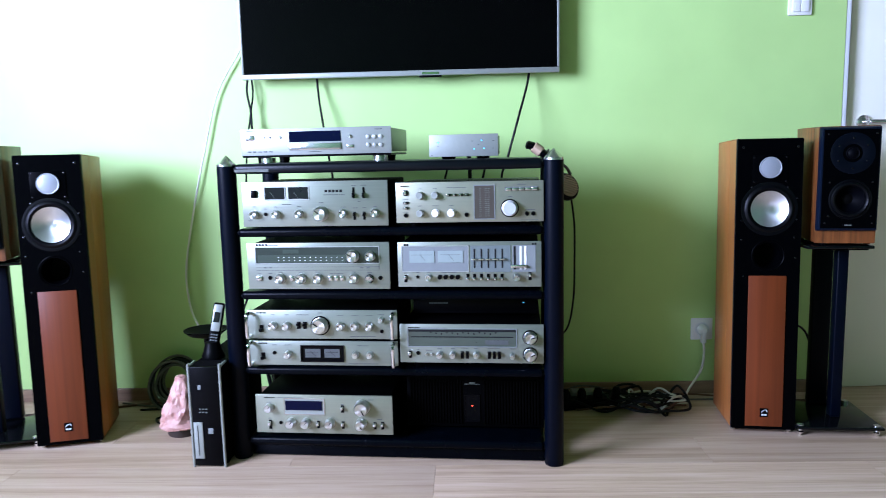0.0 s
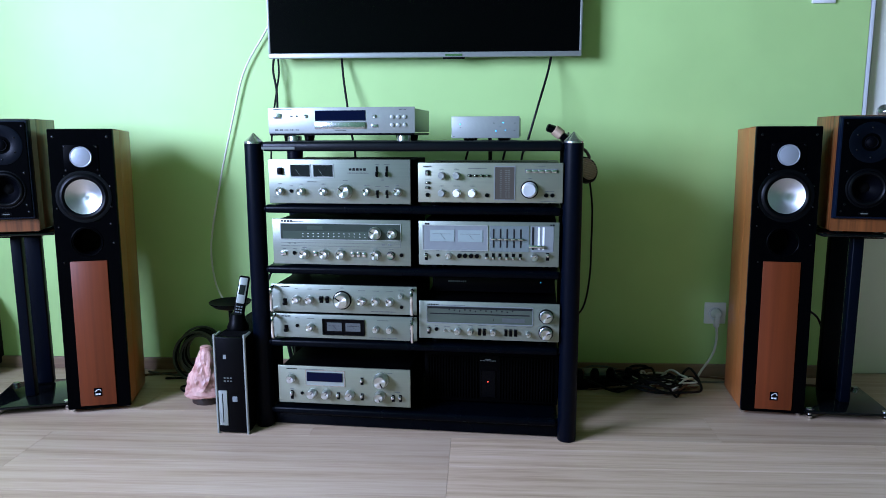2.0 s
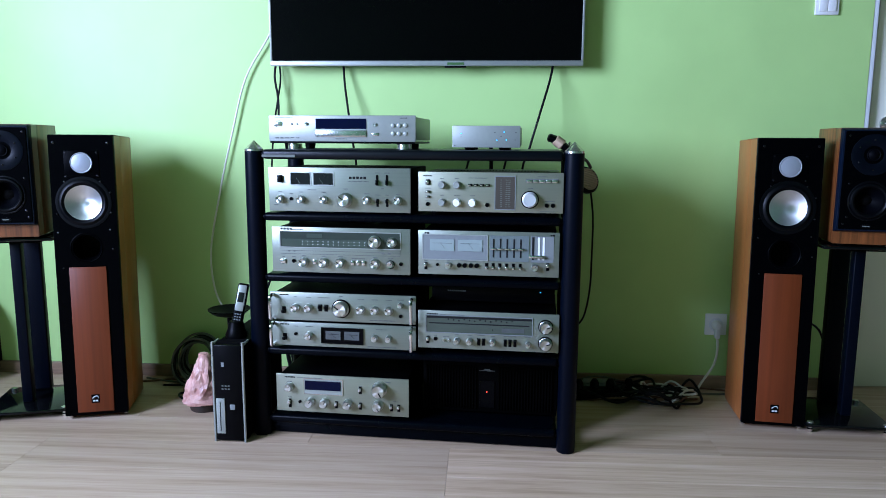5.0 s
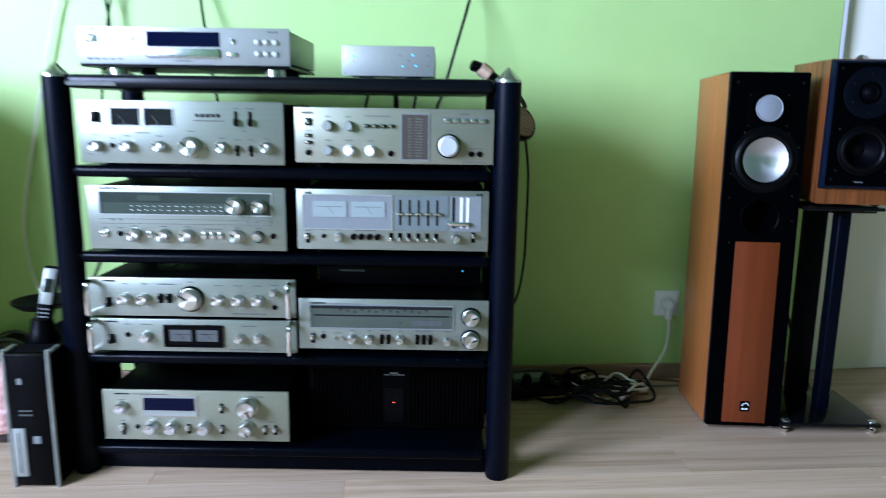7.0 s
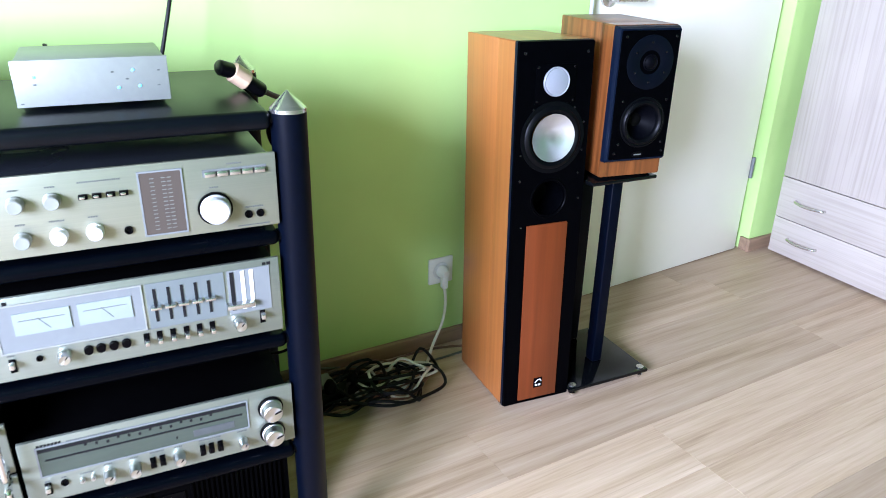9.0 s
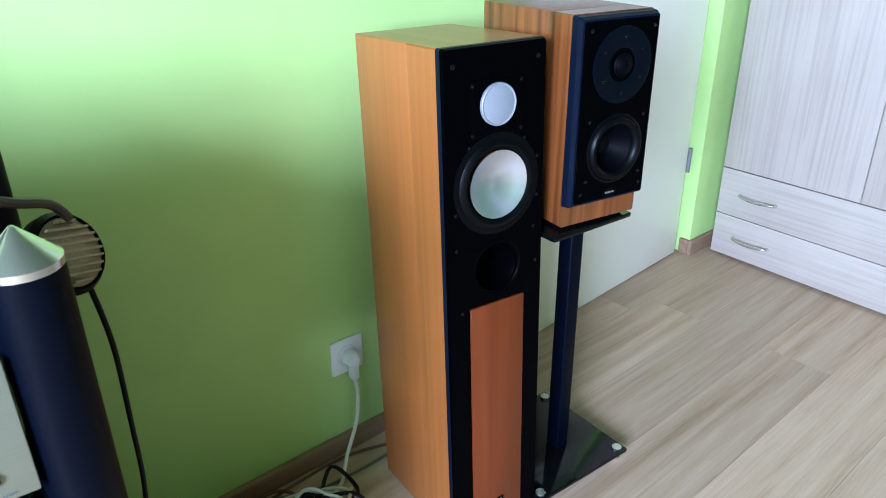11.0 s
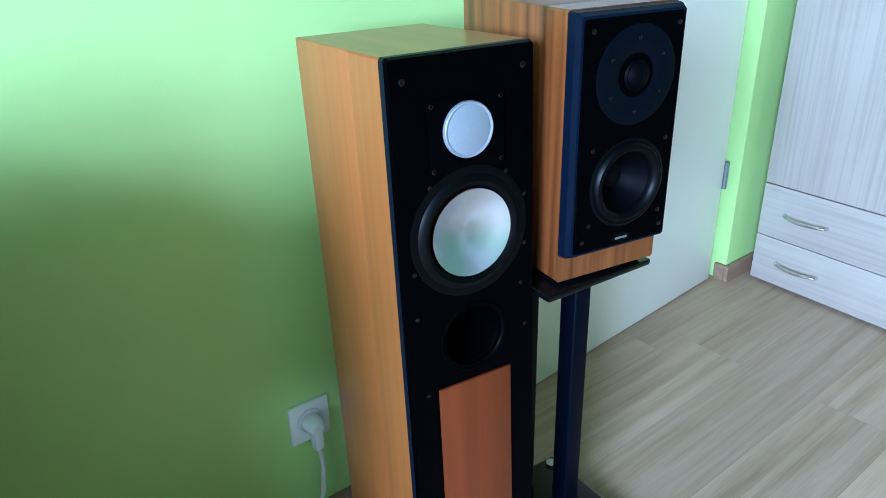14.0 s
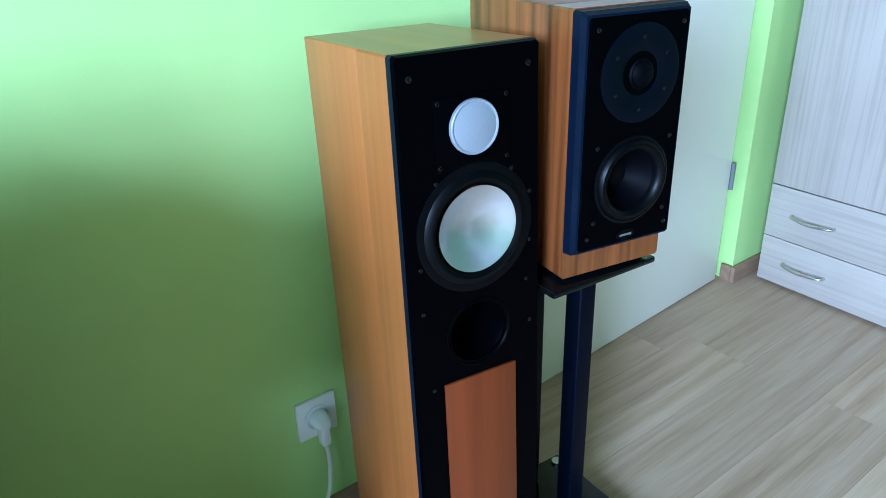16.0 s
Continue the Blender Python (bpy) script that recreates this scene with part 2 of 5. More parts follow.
LED_BLUE = glowing("blue_led", (0.12, 0.5, 1.0), 1.6)
LED_RED = glowing("red_led", (1.0, 0.08, 0.04), 3.0)
SALT = material("pink_salt", (0.58, 0.34, 0.28), 0.45, grain=0.4, scale=(22, 22, 22), bump=0.9, bump_scale=48, blotch=0.3, dark=(0.26, 0.09, 0.065), coat=0.1, spread=(0.42, 0.72))
KNOB_CAP = material("satin_knob_cap", (0.58, 0.60, 0.60), 0.35, 0.4, grain=0.04, scale=(200, 200, 200))
PLATE_BLACK = material("tweeter_plate_black", (0.0014, 0.0024, 0.0050), 0.36, grain=0.2, scale=(30, 30, 30), spec=0.08)
CASE_TOP = material("grey_black_case_lid", (0.010, 0.012, 0.015), 0.28, grain=0.2, scale=(50, 50, 50), bump=0.05, bump_scale=400, spec=0.5)
BASE_WOOD = material("dark_wood_base", (0.03, 0.018, 0.012), 0.5, grain=0.3, scale=(30, 30, 6))
CABLE_BLACK = material("black_cable", (0.004, 0.004, 0.0045), 0.5, grain=0.2, scale=(80, 80, 80), spec=0.15)
CABLE_WHITE = material("white_cable", (0.70, 0.68, 0.60), 0.42, grain=0.06, scale=(80, 80, 80))
CABLE_BROWN = material("brown_cable", (0.13, 0.06, 0.03), 0.45, grain=0.15, scale=(80, 80, 80))
CABLE_GREY = material("grey_cable", (0.10, 0.105, 0.08), 0.45, grain=0.15, scale=(80, 80, 80))
TAN = material("tan_leather", (0.42, 0.30, 0.19), 0.5, grain=0.2, scale=(60, 60, 60), bump=0.2)
GRILLE_TAN = material("bronze_mesh", (0.36, 0.28, 0.18), 0.42, 0.5, grain=0.25, scale=(300, 300, 300), bump=0.4, bump_scale=900)
WARD_V = material("bleached_oak_upright", (0.41, 0.365, 0.31), 0.5, grain=0.2, scale=(95, 95, 2.2), bump=0.12, bump_scale=160, blotch=0.08, dark=(0.285, 0.25, 0.205), spread=(0.44, 0.90))
WARD_H = material("bleached_oak_level", (0.41, 0.365, 0.31), 0.5, grain=0.2, scale=(95, 2.2, 95), bump=0.12, bump_scale=160, blotch=0.08, dark=(0.285, 0.25, 0.205), spread=(0.44, 0.90))
GREY_BOX = material("grey_plastic", (0.17, 0.185, 0.18), 0.5, grain=0.08, scale=(40, 40, 40))


def glass_material():
    m = bpy.data.materials.new("window_glass")
    m.use_nodes = True
    b = m.node_tree.nodes["Principled BSDF"]
    b.inputs["Transmission Weight"].default_value, b.inputs["Roughness"].default_value, b.inputs["IOR"].default_value = 1.0, 0.0, 1.45
    return m


GLASS = glass_material()


def spin(m, amount):
    """Turned metal: the fine lathe marks draw the highlight out across the face."""
    t = m.node_tree
    b = t.nodes["Principled BSDF"]
    tangent = t.nodes.new("ShaderNodeTangent")
    tangent.direction_type, tangent.axis = "RADIAL", "Y"
    b.inputs["Anisotropic"].default_value = amount
    t.links.new(tangent.outputs[0], b.inputs["Tangent"])
    return m


SPUN = spin(material("spun_aluminium", (0.66, 0.67, 0.66), 0.3, 1.0, grain=0.06, scale=(200, 200, 200)), 0.85)
spin(CONE_SILVER, 0.6)


# ---- mesh helpers ----
def block(x0, y0, z0, x1, y1, z1, bevel=0.0, segments=2, bm=None):
    """A box between two corners, edges rounded by bevel, added to bm."""
    made = bmesh.new()
    bmesh.ops.create_cube(made, size=1, matrix=Matrix.Translation(((x0 + x1) / 2, (y0 + y1) / 2, (z0 + z1) / 2)) @ Matrix.Diagonal((x1 - x0, y1 - y0, z1 - z0, 1)))
    if bevel:
        bmesh.ops.bevel(made, geom=made.edges[:], offset=bevel, segments=segments, profile=0.5, affect="EDGES")
    return join(bm, made)


def join(bm, made):
    if bm is None:
        return made
    tmp = bpy.data.meshes.new("tmp")
    made.to_mesh(tmp)
    made.free()
    bm.from_mesh(tmp)
    bpy.data.meshes.remove(tmp)
    return bm


def turned(profile, place=Matrix(), n=32, bm=None):
    """A lathe form about z from (radius, height) pairs, moved by place."""
    made = bmesh.new()
    rings = []
    for r, h in profile:
        if r < 1e-6:
            rings.append([made.verts.new((0, 0, h))])
        else:
            rings.append([made.verts.new((r * math.cos(2 * math.pi * i / n), r * math.sin(2 * math.pi * i / n), h)) for i in range(n)])
    for a, b in zip(rings, rings[1:]):
        for i in range(n):
            j = (i + 1) % n
            if len(a) == 1 and len(b) > 1:
                made.faces.new((a[0], b[i], b[j]))
            elif len(b) == 1 and len(a) > 1:
                made.faces.new((a[i], a[j], b[0]))
            elif len(a) > 1:
                made.faces.new((a[i], a[j], b[j], b[i]))
    bmesh.ops.recalc_face_normals(made, faces=made.faces[:])
    made.transform(place)
    return join(bm, made)


def rope(points, r, n=8, steps=6, bm=None, closed=False):
    """A round cord through points (Catmull-Rom)."""
    pts = [Vector(p) for p in points]
    fine = []
    count = len(pts) if closed else len(pts) - 1
    for i in range(count):
        p0 = pts[i - 1] if (i or closed) else pts[0]
        p1, p2 = pts[i], pts[(i + 1) % len(pts)]
        p3 = pts[(i + 2) % len(pts)] if (closed or i + 2 < len(pts)) else p2
        for k in range(steps):
            t = k / steps
            fine.append(0.5 * (2 * p1 + (p2 - p0) * t + (2 * p0 - 5 * p1 + 4 * p2 - p3) * t * t + (3 * p1 - p0 - 3 * p2 + p3) * t ** 3))
    if not closed:
        fine.append(pts[-1])
    made = bmesh.new()
    rings, up = [], Vector((0.13, 0.21, 0.97))
    for i, p in enumerate(fine):
        a = fine[i - 1] if (i or closed) else p
        b = fine[(i + 1) % len(fine)] if (closed or i + 1 < len(fine)) else p
        way = (b - a).normalized()
        side = way.cross(up)
        if side.length < 0.05:
            side = way.cross(Vector((1, 0, 0)))
        side.normalize()
        top = side.cross(way)
        up = top
        rings.append([made.verts.new(p + r * (math.cos(2 * math.pi * k / n) * side + math.sin(2 * math.pi * k / n) * top)) for k in range(n)])
    pairs = list(zip(rings, rings[1:])) + ([(rings[-1], rings[0])] if closed else [])
    for a, b in pairs:
        for k in range(n):
            made.faces.new((a[k], a[(k + 1) % n], b[(k + 1) % n], b[k]))
    if not closed:
        made.faces.new(rings[0][::-1])
        made.faces.new(rings[-1])
    bmesh.ops.recalc_face_normals(made, faces=made.faces[:])
    return join(bm, made)


def strap(points, wide, thick):
    """A padded band through points in a plane of x and z: an oval section, wide across y, with closed rounded ends."""
    pts = [Vector(p) for p in points]
    made, rings, n = bmesh.new(), [], 16
    for i, p in enumerate(pts):
        way = (pts[min(i + 1, len(pts) - 1)] - pts[max(i - 1, 0)]).normalized()
        side = Vector((0, 1, 0))
        top = side.cross(way).normalized()
        for shift, k in (((-0.006, 0.55), (-0.003, 0.85), (0, 1)) if i == 0 else ((0, 1), (0.003, 0.85), (0.006, 0.55)) if i == len(pts) - 1 else ((0, 1),)):
            rings.append([made.verts.new(p + way * shift + k * (wide * math.cos(2 * math.pi * j / n) * side + thick * math.sin(2 * math.pi * j / n) * top)) for j in range(n)])
    for r0, r1 in zip(rings, rings[1:]):
        for j in range(n):
            made.faces.new((r0[j], r0[(j + 1) % n], r1[(j + 1) % n], r1[j]))
    made.faces.new(rings[0])
    made.faces.new(rings[-1])
    bmesh.ops.recalc_face_normals(made, faces=made.faces[:])
    return made


def plate(x0, z0, x1, z1, y0, y1, holes, n=48, inset=0.0):
    """An upright plate from y0 (front) to y1 with round holes (x, z, radius) right through it."""
    made = bmesh.new()
    cx, cz = (x0 + x1) / 2, (z0 + z1) / 2
    def loop(pts, k=0.0):
        front = [made.verts.new((x - math.copysign(k, x - cx), y0, z - math.copysign(k, z - cz))) for x, z in pts]
        back = [made.verts.new((x, y1, z)) for x, z in pts]
        m = len(pts)
        for i in range(m):
            made.faces.new((front[i], front[(i + 1) % m], back[(i + 1) % m], back[i]))
        return [made.edges.get((front[i], front[(i + 1) % m])) for i in range(m)], [made.edges.get((back[i], back[(i + 1) % m])) for i in range(m)]
    c = 0.003
    loops = [loop([(x0 + c, z0), (x1 - c, z0), (x1, z0 + c), (x1, z1 - c), (x1 - c, z1), (x0 + c, z1), (x0, z1 - c), (x0, z0 + c)], inset)]
    for hx, hz, r in holes:
        loops.append(loop([(hx + r * math.cos(2 * math.pi * i / n), hz + r * math.sin(2 * math.pi * i / n)) for i in range(n)]))
    for side in (0, 1):
        bmesh.ops.triangle_fill(made, use_beauty=True, edges=[e for l in loops for e in l[side]])
    bmesh.ops.recalc_face_normals(made, faces=made.faces[:])
    return made


def part(name, bm, mat, parent=None, label="", smooth=True, place=None):
    """Links a bmesh as one mesh object under a thing or a part."""
    me = bpy.data.meshes.new(name)
    bm.to_mesh(me)
    bm.free()
    me.materials.append(mat)
    if smooth:
        me.shade_smooth()
        me.set_sharp_from_angle(angle=radians(35))
    ob = new(name, me)
    if parent is not None:
        ob.parent = parent
    if place is not None:
        ob.matrix_basis = place
    if label:
        ob["label"] = label
    return ob


def thing(name, m, label, category, group=""):
    ob = new(name)
    ob.empty_display_size = 0.05
    ob.matrix_world = m
    return tagged(ob, label, category, group)


def structure(name, bm, mat, label, m=ROOM, smooth=False):
    ob = part(name, bm, mat, smooth=smooth, place=m)
    return tagged(ob, label, name.split("_")[0], kind="structure")


FRONT = Matrix.Rotation(radians(90), 4, "X")       # turns z (lathe axis) towards -y, out of a front


def at_front(x, y, z):
    return Matrix.Translation((x, y, z)) @ FRONT


# ---- room ----
DOOR_U0, DOOR_U1, DOOR_H = 1.555, 2.58, 2.06
bm = block(U0 - 0.12, 0, 0, DOOR_U0, 0.14, CEIL)
block(DOOR_U1, 0.05, 0, U1 + 0.12, 0.14, CEIL, bm=bm)
block(DOOR_U0, 0, DOOR_H, DOOR_U1, 0.14, CEIL, bm=bm)
structure("wall_north", bm, GREEN, "long wall painted in fresh lime green")
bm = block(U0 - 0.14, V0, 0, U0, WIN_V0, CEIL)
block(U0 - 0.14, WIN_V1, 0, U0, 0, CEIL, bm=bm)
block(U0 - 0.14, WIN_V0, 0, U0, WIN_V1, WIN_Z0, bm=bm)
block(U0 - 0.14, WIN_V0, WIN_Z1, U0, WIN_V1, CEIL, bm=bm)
structure("wall_west", bm, UNSEEN_WALL, "unseen wall with the window, kept dark to cut bounced light")
structure("wall_east", block(U1, V0, 0, U1 + 0.12, 0.0495, CEIL), UNSEEN_WALL, "unseen wall behind the wardrobe, kept dark to cut bounced light")
structure("wall_south", block(U0 - 0.14, V0 - 0.12, 0, U1 + 0.12, V0, CEIL), UNSEEN_WALL, "unseen back wall, kept dark to cut bounced light")
structure("ceiling", block(U0 - 0.14, V0 - 0.12, CEIL, U1 + 0.12, 0.14, CEIL + 0.1), UNSEEN_CEILING, "unseen ceiling, kept dark to cut bounced light")
floor = structure("floor", block(U0 - 0.14, V0 - 0.12, -0.12, U1 + 0.12, 0.14, FLOOR - 0.012), JOINT, "bleached oak laminate floor of long boards")
bm = block(U0, -0.016, FLOOR, DOOR_U0, 0, FLOOR + 0.048, 0.003)
structure("baseboard_north", bm, SKIRT, "oak-look skirting along the green wall")
bm = block(DOOR_U1 - 0.014, 0.034, FLOOR, U1, 0.0495, FLOOR + 0.055, 0.003)
block(DOOR_U1 - 0.014, 0.0495, FLOOR, DOOR_U1 - 0.0005, 0.084, FLOOR + 0.055, 0.002, bm=bm)
structure("baseboard_corner", bm, SKIRT, "oak-look skirting beside the door")

# window in the west wall
win = thing("window_1", ROOM @ pose(U0 - 0.1, (WIN_V0 + WIN_V1) / 2, WIN_Z0), "white framed window with two panes", "window")
win["kind"] = "structure"
wv, wh = (WIN_V1 - WIN_V0) / 2, WIN_Z1 - WIN_Z0
bm = block(-0.03, -wv, 0, 0.03, -wv + 0.06, wh, 0.004)
block(-0.03, wv - 0.06, 0, 0.03, wv, wh, 0.004, bm=bm)
block(-0.03, -0.04, 0.06, 0.03, 0.04, wh - 0.06, 0.004, bm=bm)
block(-0.03, -wv + 0.06, 0, 0.03, wv - 0.06, 0.06, 0.004, bm=bm)
block(-0.03, -wv + 0.06, wh - 0.06, 0.03, wv - 0.06, wh, 0.004, bm=bm)
part("window_frame", bm, WHITE_PLASTIC, win)
part("window_sill", block(0.03, -wv - 0.05, -0.03, 0.28, wv + 0.05, -0.002, 0.006), WHITE_PLASTIC, win)
for a, b in ((-wv + 0.06, -0.04), (0.04, wv - 0.06)):
    pane = part("pane", block(-0.005, a, 0.06, 0.005, b, wh - 0.06), GLASS, win)
    pane.visible_shadow = False

# door
door = thing("door_1", ROOM @ pose(DOOR_U0, 0, 0), "white lacquered door standing slightly ajar in its frame", "door")
door["kind"] = "structure"
dw = DOOR_U1 - DOOR_U0
part("lining", block(0.0, 0.002, FLOOR, 0.018, 0.13, DOOR_H, 0.002), FRAME_WHITE, door, "white door lining")
part("stop", block(0.0185, 0.080, FLOOR, 0.07, 0.13, DOOR_H, 0.002), FRAME_WHITE, door)
part("stop", block(dw - 0.027, 0.128, FLOOR, dw, 0.14, DOOR_H, 0.002), FRAME_WHITE, door)
part("head", block(0.0185, 0.06, DOOR_H - 0.03, dw - 0.001, 0.13, DOOR_H, 0.002), FRAME_WHITE, door)
leaf = part("leaf", block(-0.96, 0, FLOOR + 0.002, 0, 0.04, DOOR_H - 0.034, 0.004), DOOR_WHITE, door, "smooth white door leaf, not quite shut", place=pose(dw - 0.030, 0.086, 0, 0, 0, 3.2))
bm = turned([(0, 0), (0.026, 0), (0.026, 0.008), (0.02, 0.012), (0.009, 0.014), (0.009, 0.05), (0, 0.05)], at_front(-0.90, 0, 1.035))
rope([(-0.90, -0.046, 1.035), (-0.88, -0.052, 1.035), (-0.785, -0.052, 1.033)], 0.009, 10, bm=bm)
part("handle", bm, STEEL, leaf, "brushed steel lever handle")
for z in (0.33, 1.72):
    part("hinge", turned([(0, 0), (0.007, 0), (0.007, 0.085), (0, 0.085)], pose(0.004, -0.004, z), 12), GREY_BOX, leaf)


# ---- wall fittings ----
def wall_outlet():
    o = thing("wall_outlet", ROOM @ pose(1.067, 0, 0.271), "square white wall socket with a white plug in it", "socket")
    part("plate", block(-0.041, -0.009, -0.042, 0.041, 0, 0.042, 0.004), WHITE_PLASTIC, o)
    part("well", turned([(0.027, 0.0), (0.027, 0.0025), (0.023, 0.003), (0.021, 0.0005), (0, 0.0005)], at_front(0, -0.009, 0)), FRAME_WHITE, o)
    bm = turned([(0, 0), (0.018, 0), (0.018, 0.012), (0.015, 0.026), (0.010, 0.032), (0, 0.032)], at_front(0, -0.010, 0))
    block(-0.010, -0.040, -0.05, 0.010, -0.018, 0.004, 0.006, bm=bm)
    part("plug", bm, WHITE_PLASTIC, o)
    part("cord", rope([(0, -0.03, -0.045), (0.002, -0.035, -0.09), (-0.012, -0.045, -0.15), (-0.06, -0.07, -0.21), (-0.10, -0.10, -0.250), (-0.16, -0.12, -0.253)], 0.0045, 8), CABLE_WHITE, o, "white mains cord")


def wall_switch():
    o = thing("wall_switch", ROOM @ pose(1.386, 0, 1.46), "white double rocker light switch on the green wall", "switch")
    part("plate", block(-0.042, -0.010, -0.043, 0.042, 0, 0.043, 0.004), WHITE_PLASTIC, o)
    part("rocker", block(-0.030, -0.015, -0.031, -0.001, -0.0105, 0.031, 0.002), WHITE_PLASTIC, o)
    part("rocker", block(0.001, -0.015, -0.031, 0.030, -0.0105, 0.031, 0.002), WHITE_PLASTIC, o)


wall_outlet()
wall_switch()


# ---- television ----
def television():
    w, h = 1.138, 0.665
    o = thing("television", ROOM @ pose(-0.050, -0.08, 1.233), "wide flat television with black screen and slim silver rim", "television")
    part("back_case", block(-w / 2 + 0.01, 0.014, 0.02, w / 2 - 0.01, 0.05, h - 0.01, 0.012), PLASTIC_BLACK, o)
    bm = block(-w / 2, 0, 0, w / 2, 0.014, 0.019, 0.003)
    block(-w / 2, 0, h - 0.008, w / 2, 0.014, h, 0.002, bm=bm)
    block(-w / 2, 0, 0.019, -w / 2 + 0.008, 0.014, h - 0.008, 0.002, bm=bm)
    block(w / 2 - 0.008, 0, 0.019, w / 2, 0.014, h - 0.008, 0.002, bm=bm)
    part("rim", bm, SILVER_PAINT, o, "slim silver rim")
    part("screen", block(-w / 2 + 0.008, 0.003, 0.019, w / 2 - 0.008, 0.013, h - 0.008), SCREEN, o, "glossy black screen")
    part("badge", block(0.08, -0.002, 0.004, 0.14, 0.0, 0.012), CHROME, o)
    part("sensor", block(0.07, 0.001, -0.006, 0.15, 0.012, 0.0, 0.002), PLASTIC_BLACK, o)
    part("wall_bracket", block(-0.22, 0.05, 0.2, 0.22, 0.0785, 0.45, 0.004), CASE_BLACK, o)


television()


# ---- hi-fi rack ----
POSTS = (-0.497, 0.4785)
SHELF_TOPS = (0.938, 0.744, 0.552, 0.315, 0.088)
RACK_F, RACK_B = 2.42, 2.80


def hifi_rack():
    o = thing("hifi_rack", pose(0, 0, 0), "black hi-fi rack with tubular posts and steel cone caps", "rack")
    for x in POSTS:
        for y in (RACK_F, RACK_B):
            p = part("post", turned([(0, FLOOR), (0.027, FLOOR), (0.0285, FLOOR + 0.003), (0.0285, 0.932), (0, 0.932)], pose(0, 0, 0), 36), TUBE, o, place=pose(x, y, 0))
            part("cone_cap", turned([(0.0285, 0.0), (0.0285, 0.006), (0.002, 0.032), (0, 0.033)], pose(0, 0, 0.932), 36), STEEL, p, "turned steel cone cap")
    for i, z in enumerate(SHELF_TOPS):
        thick = 0.026 if i else 0.03
        bm = block(POSTS[0] + 0.03, 2.402, z - thick, POSTS[1] - 0.03, 2.815, z, 0.011, 4)
        s = part("shelf", bm, SHELF if i else BLACK_TOP, o, "black shelf board with rounded front edge")
        for y in (RACK_F, RACK_B):
            for x, d in ((POSTS[0], 1), (POSTS[1], -1)):
                part("bracket", turned([(0, 0), (0.011, 0), (0.011, 0.012), (0, 0.012)], Matrix.Translation((x + d * 0.026, y, z - 0.014)) @ Matrix.Rotation(radians(90 * d), 4, "Y"), 12), TUBE, s)
    part("plinth", block(POSTS[0] + 0.02, 2.425, 0.022, POSTS[1] - 0.02, 2.455, 0.064, 0.004), SHELF, o)
    bm = block(-0.465, 2.400, 0.914, -0.36, 2.4025, 0.922)
    part("name_strip", bm, GREY_INK, o)


hifi_rack()


# ---- hi-fi components ----
def knob(o, u, v, r, depth=0.018, mat=None, ring=False, turn=40):
    """A turned control knob on a front at (u, v), with a pointer line."""
    mat = mat or SPUN
    bm = turned([(0, 0), (r * 1.02, 0), (r * 1.02, depth * 0.3), (r * 0.92, depth * 0.36), (r * 0.88, depth * 0.92), (r * 0.78, depth), (0, depth * 0.96)], at_front(u, 0, v), 28)
    k = part("knob", bm, mat, o)
    if mat not in (WHITE_PLASTIC, SILVER_PAINT, KNOB_CAP):
        line = block(-r * 0.07, -0.0012, r * 0.15, r * 0.07, 0.0, r * 0.8)
        line.transform(Matrix.Translation((u, -depth, v)) @ Matrix.Rotation(radians(turn), 4, "Y"))
        part("pointer", line, INK, k)
    if ring:
        part("knob_ring", turned([(r * 1.03, 0), (r * 1.16, 0), (r * 1.16, 0.004), (r * 1.03, 0.004), (r * 1.03, 0)], at_front(u, -0.0005, v), 32), PLASTIC_BLACK, o, "black ring round the knob")
    return k


def lever(o, u, v, w, h, mat=None, up=True):
    s = part("lever_switch", block(u - w / 2, -0.0015, v - h / 2, u + w / 2, 0.001, v + h / 2), PLASTIC_BLACK, o)
    c = h * 0.2 * (1 if up else -1)
    part("lever_tip", block(u - w * 0.42, -0.014, v + c - h * 0.22, u + w * 0.42, -0.001, v + c + h * 0.22, w * 0.18), mat or ALU_KNOB, s)


def key(o, u, v, w, h, mat=None, name="push_button", depth=0.006):
    part(name, block(u - w / 2, -depth, v - h / 2, u + w / 2, 0.001, v + h / 2, min(w, h) * 0.12), mat or ALU_KNOB, o)


def jack(o, u, v, r):
    part("jack_socket", turned([(r, 0), (r, 0.003), (r * 0.7, 0.003), (r * 0.55, 0.0005), (0, 0.0005)], at_front(u, 0, v), 20), PLASTIC_BLACK, o)


def bars(o, spots, mat=None, name="print"):
    """Flat printed marks; a long one is broken into short strokes."""
    bm, marks = None, []
    for u, v, w, h in spots:
        n = max(1, int(w / (h * 1.25))) if name in ("name_bar", "print") and w > 2.2 * h else 1
        marks += [(u - w / 2 + w * (i + 0.5) / n, v, w / n * (0.74 if n > 1 else 1), h * (1 if i % 3 else 0.86)) for i in range(n)]
    for u, v, w, h in marks:
        bm = block(u - w / 2, -0.0007, v - h / 2, u + w / 2, 0.0002, v + h / 2, bm=bm)
    p = part(name, bm, mat or GREY_INK, o)
    if len(spots) > 1:
        p["kind"] = "stuff"


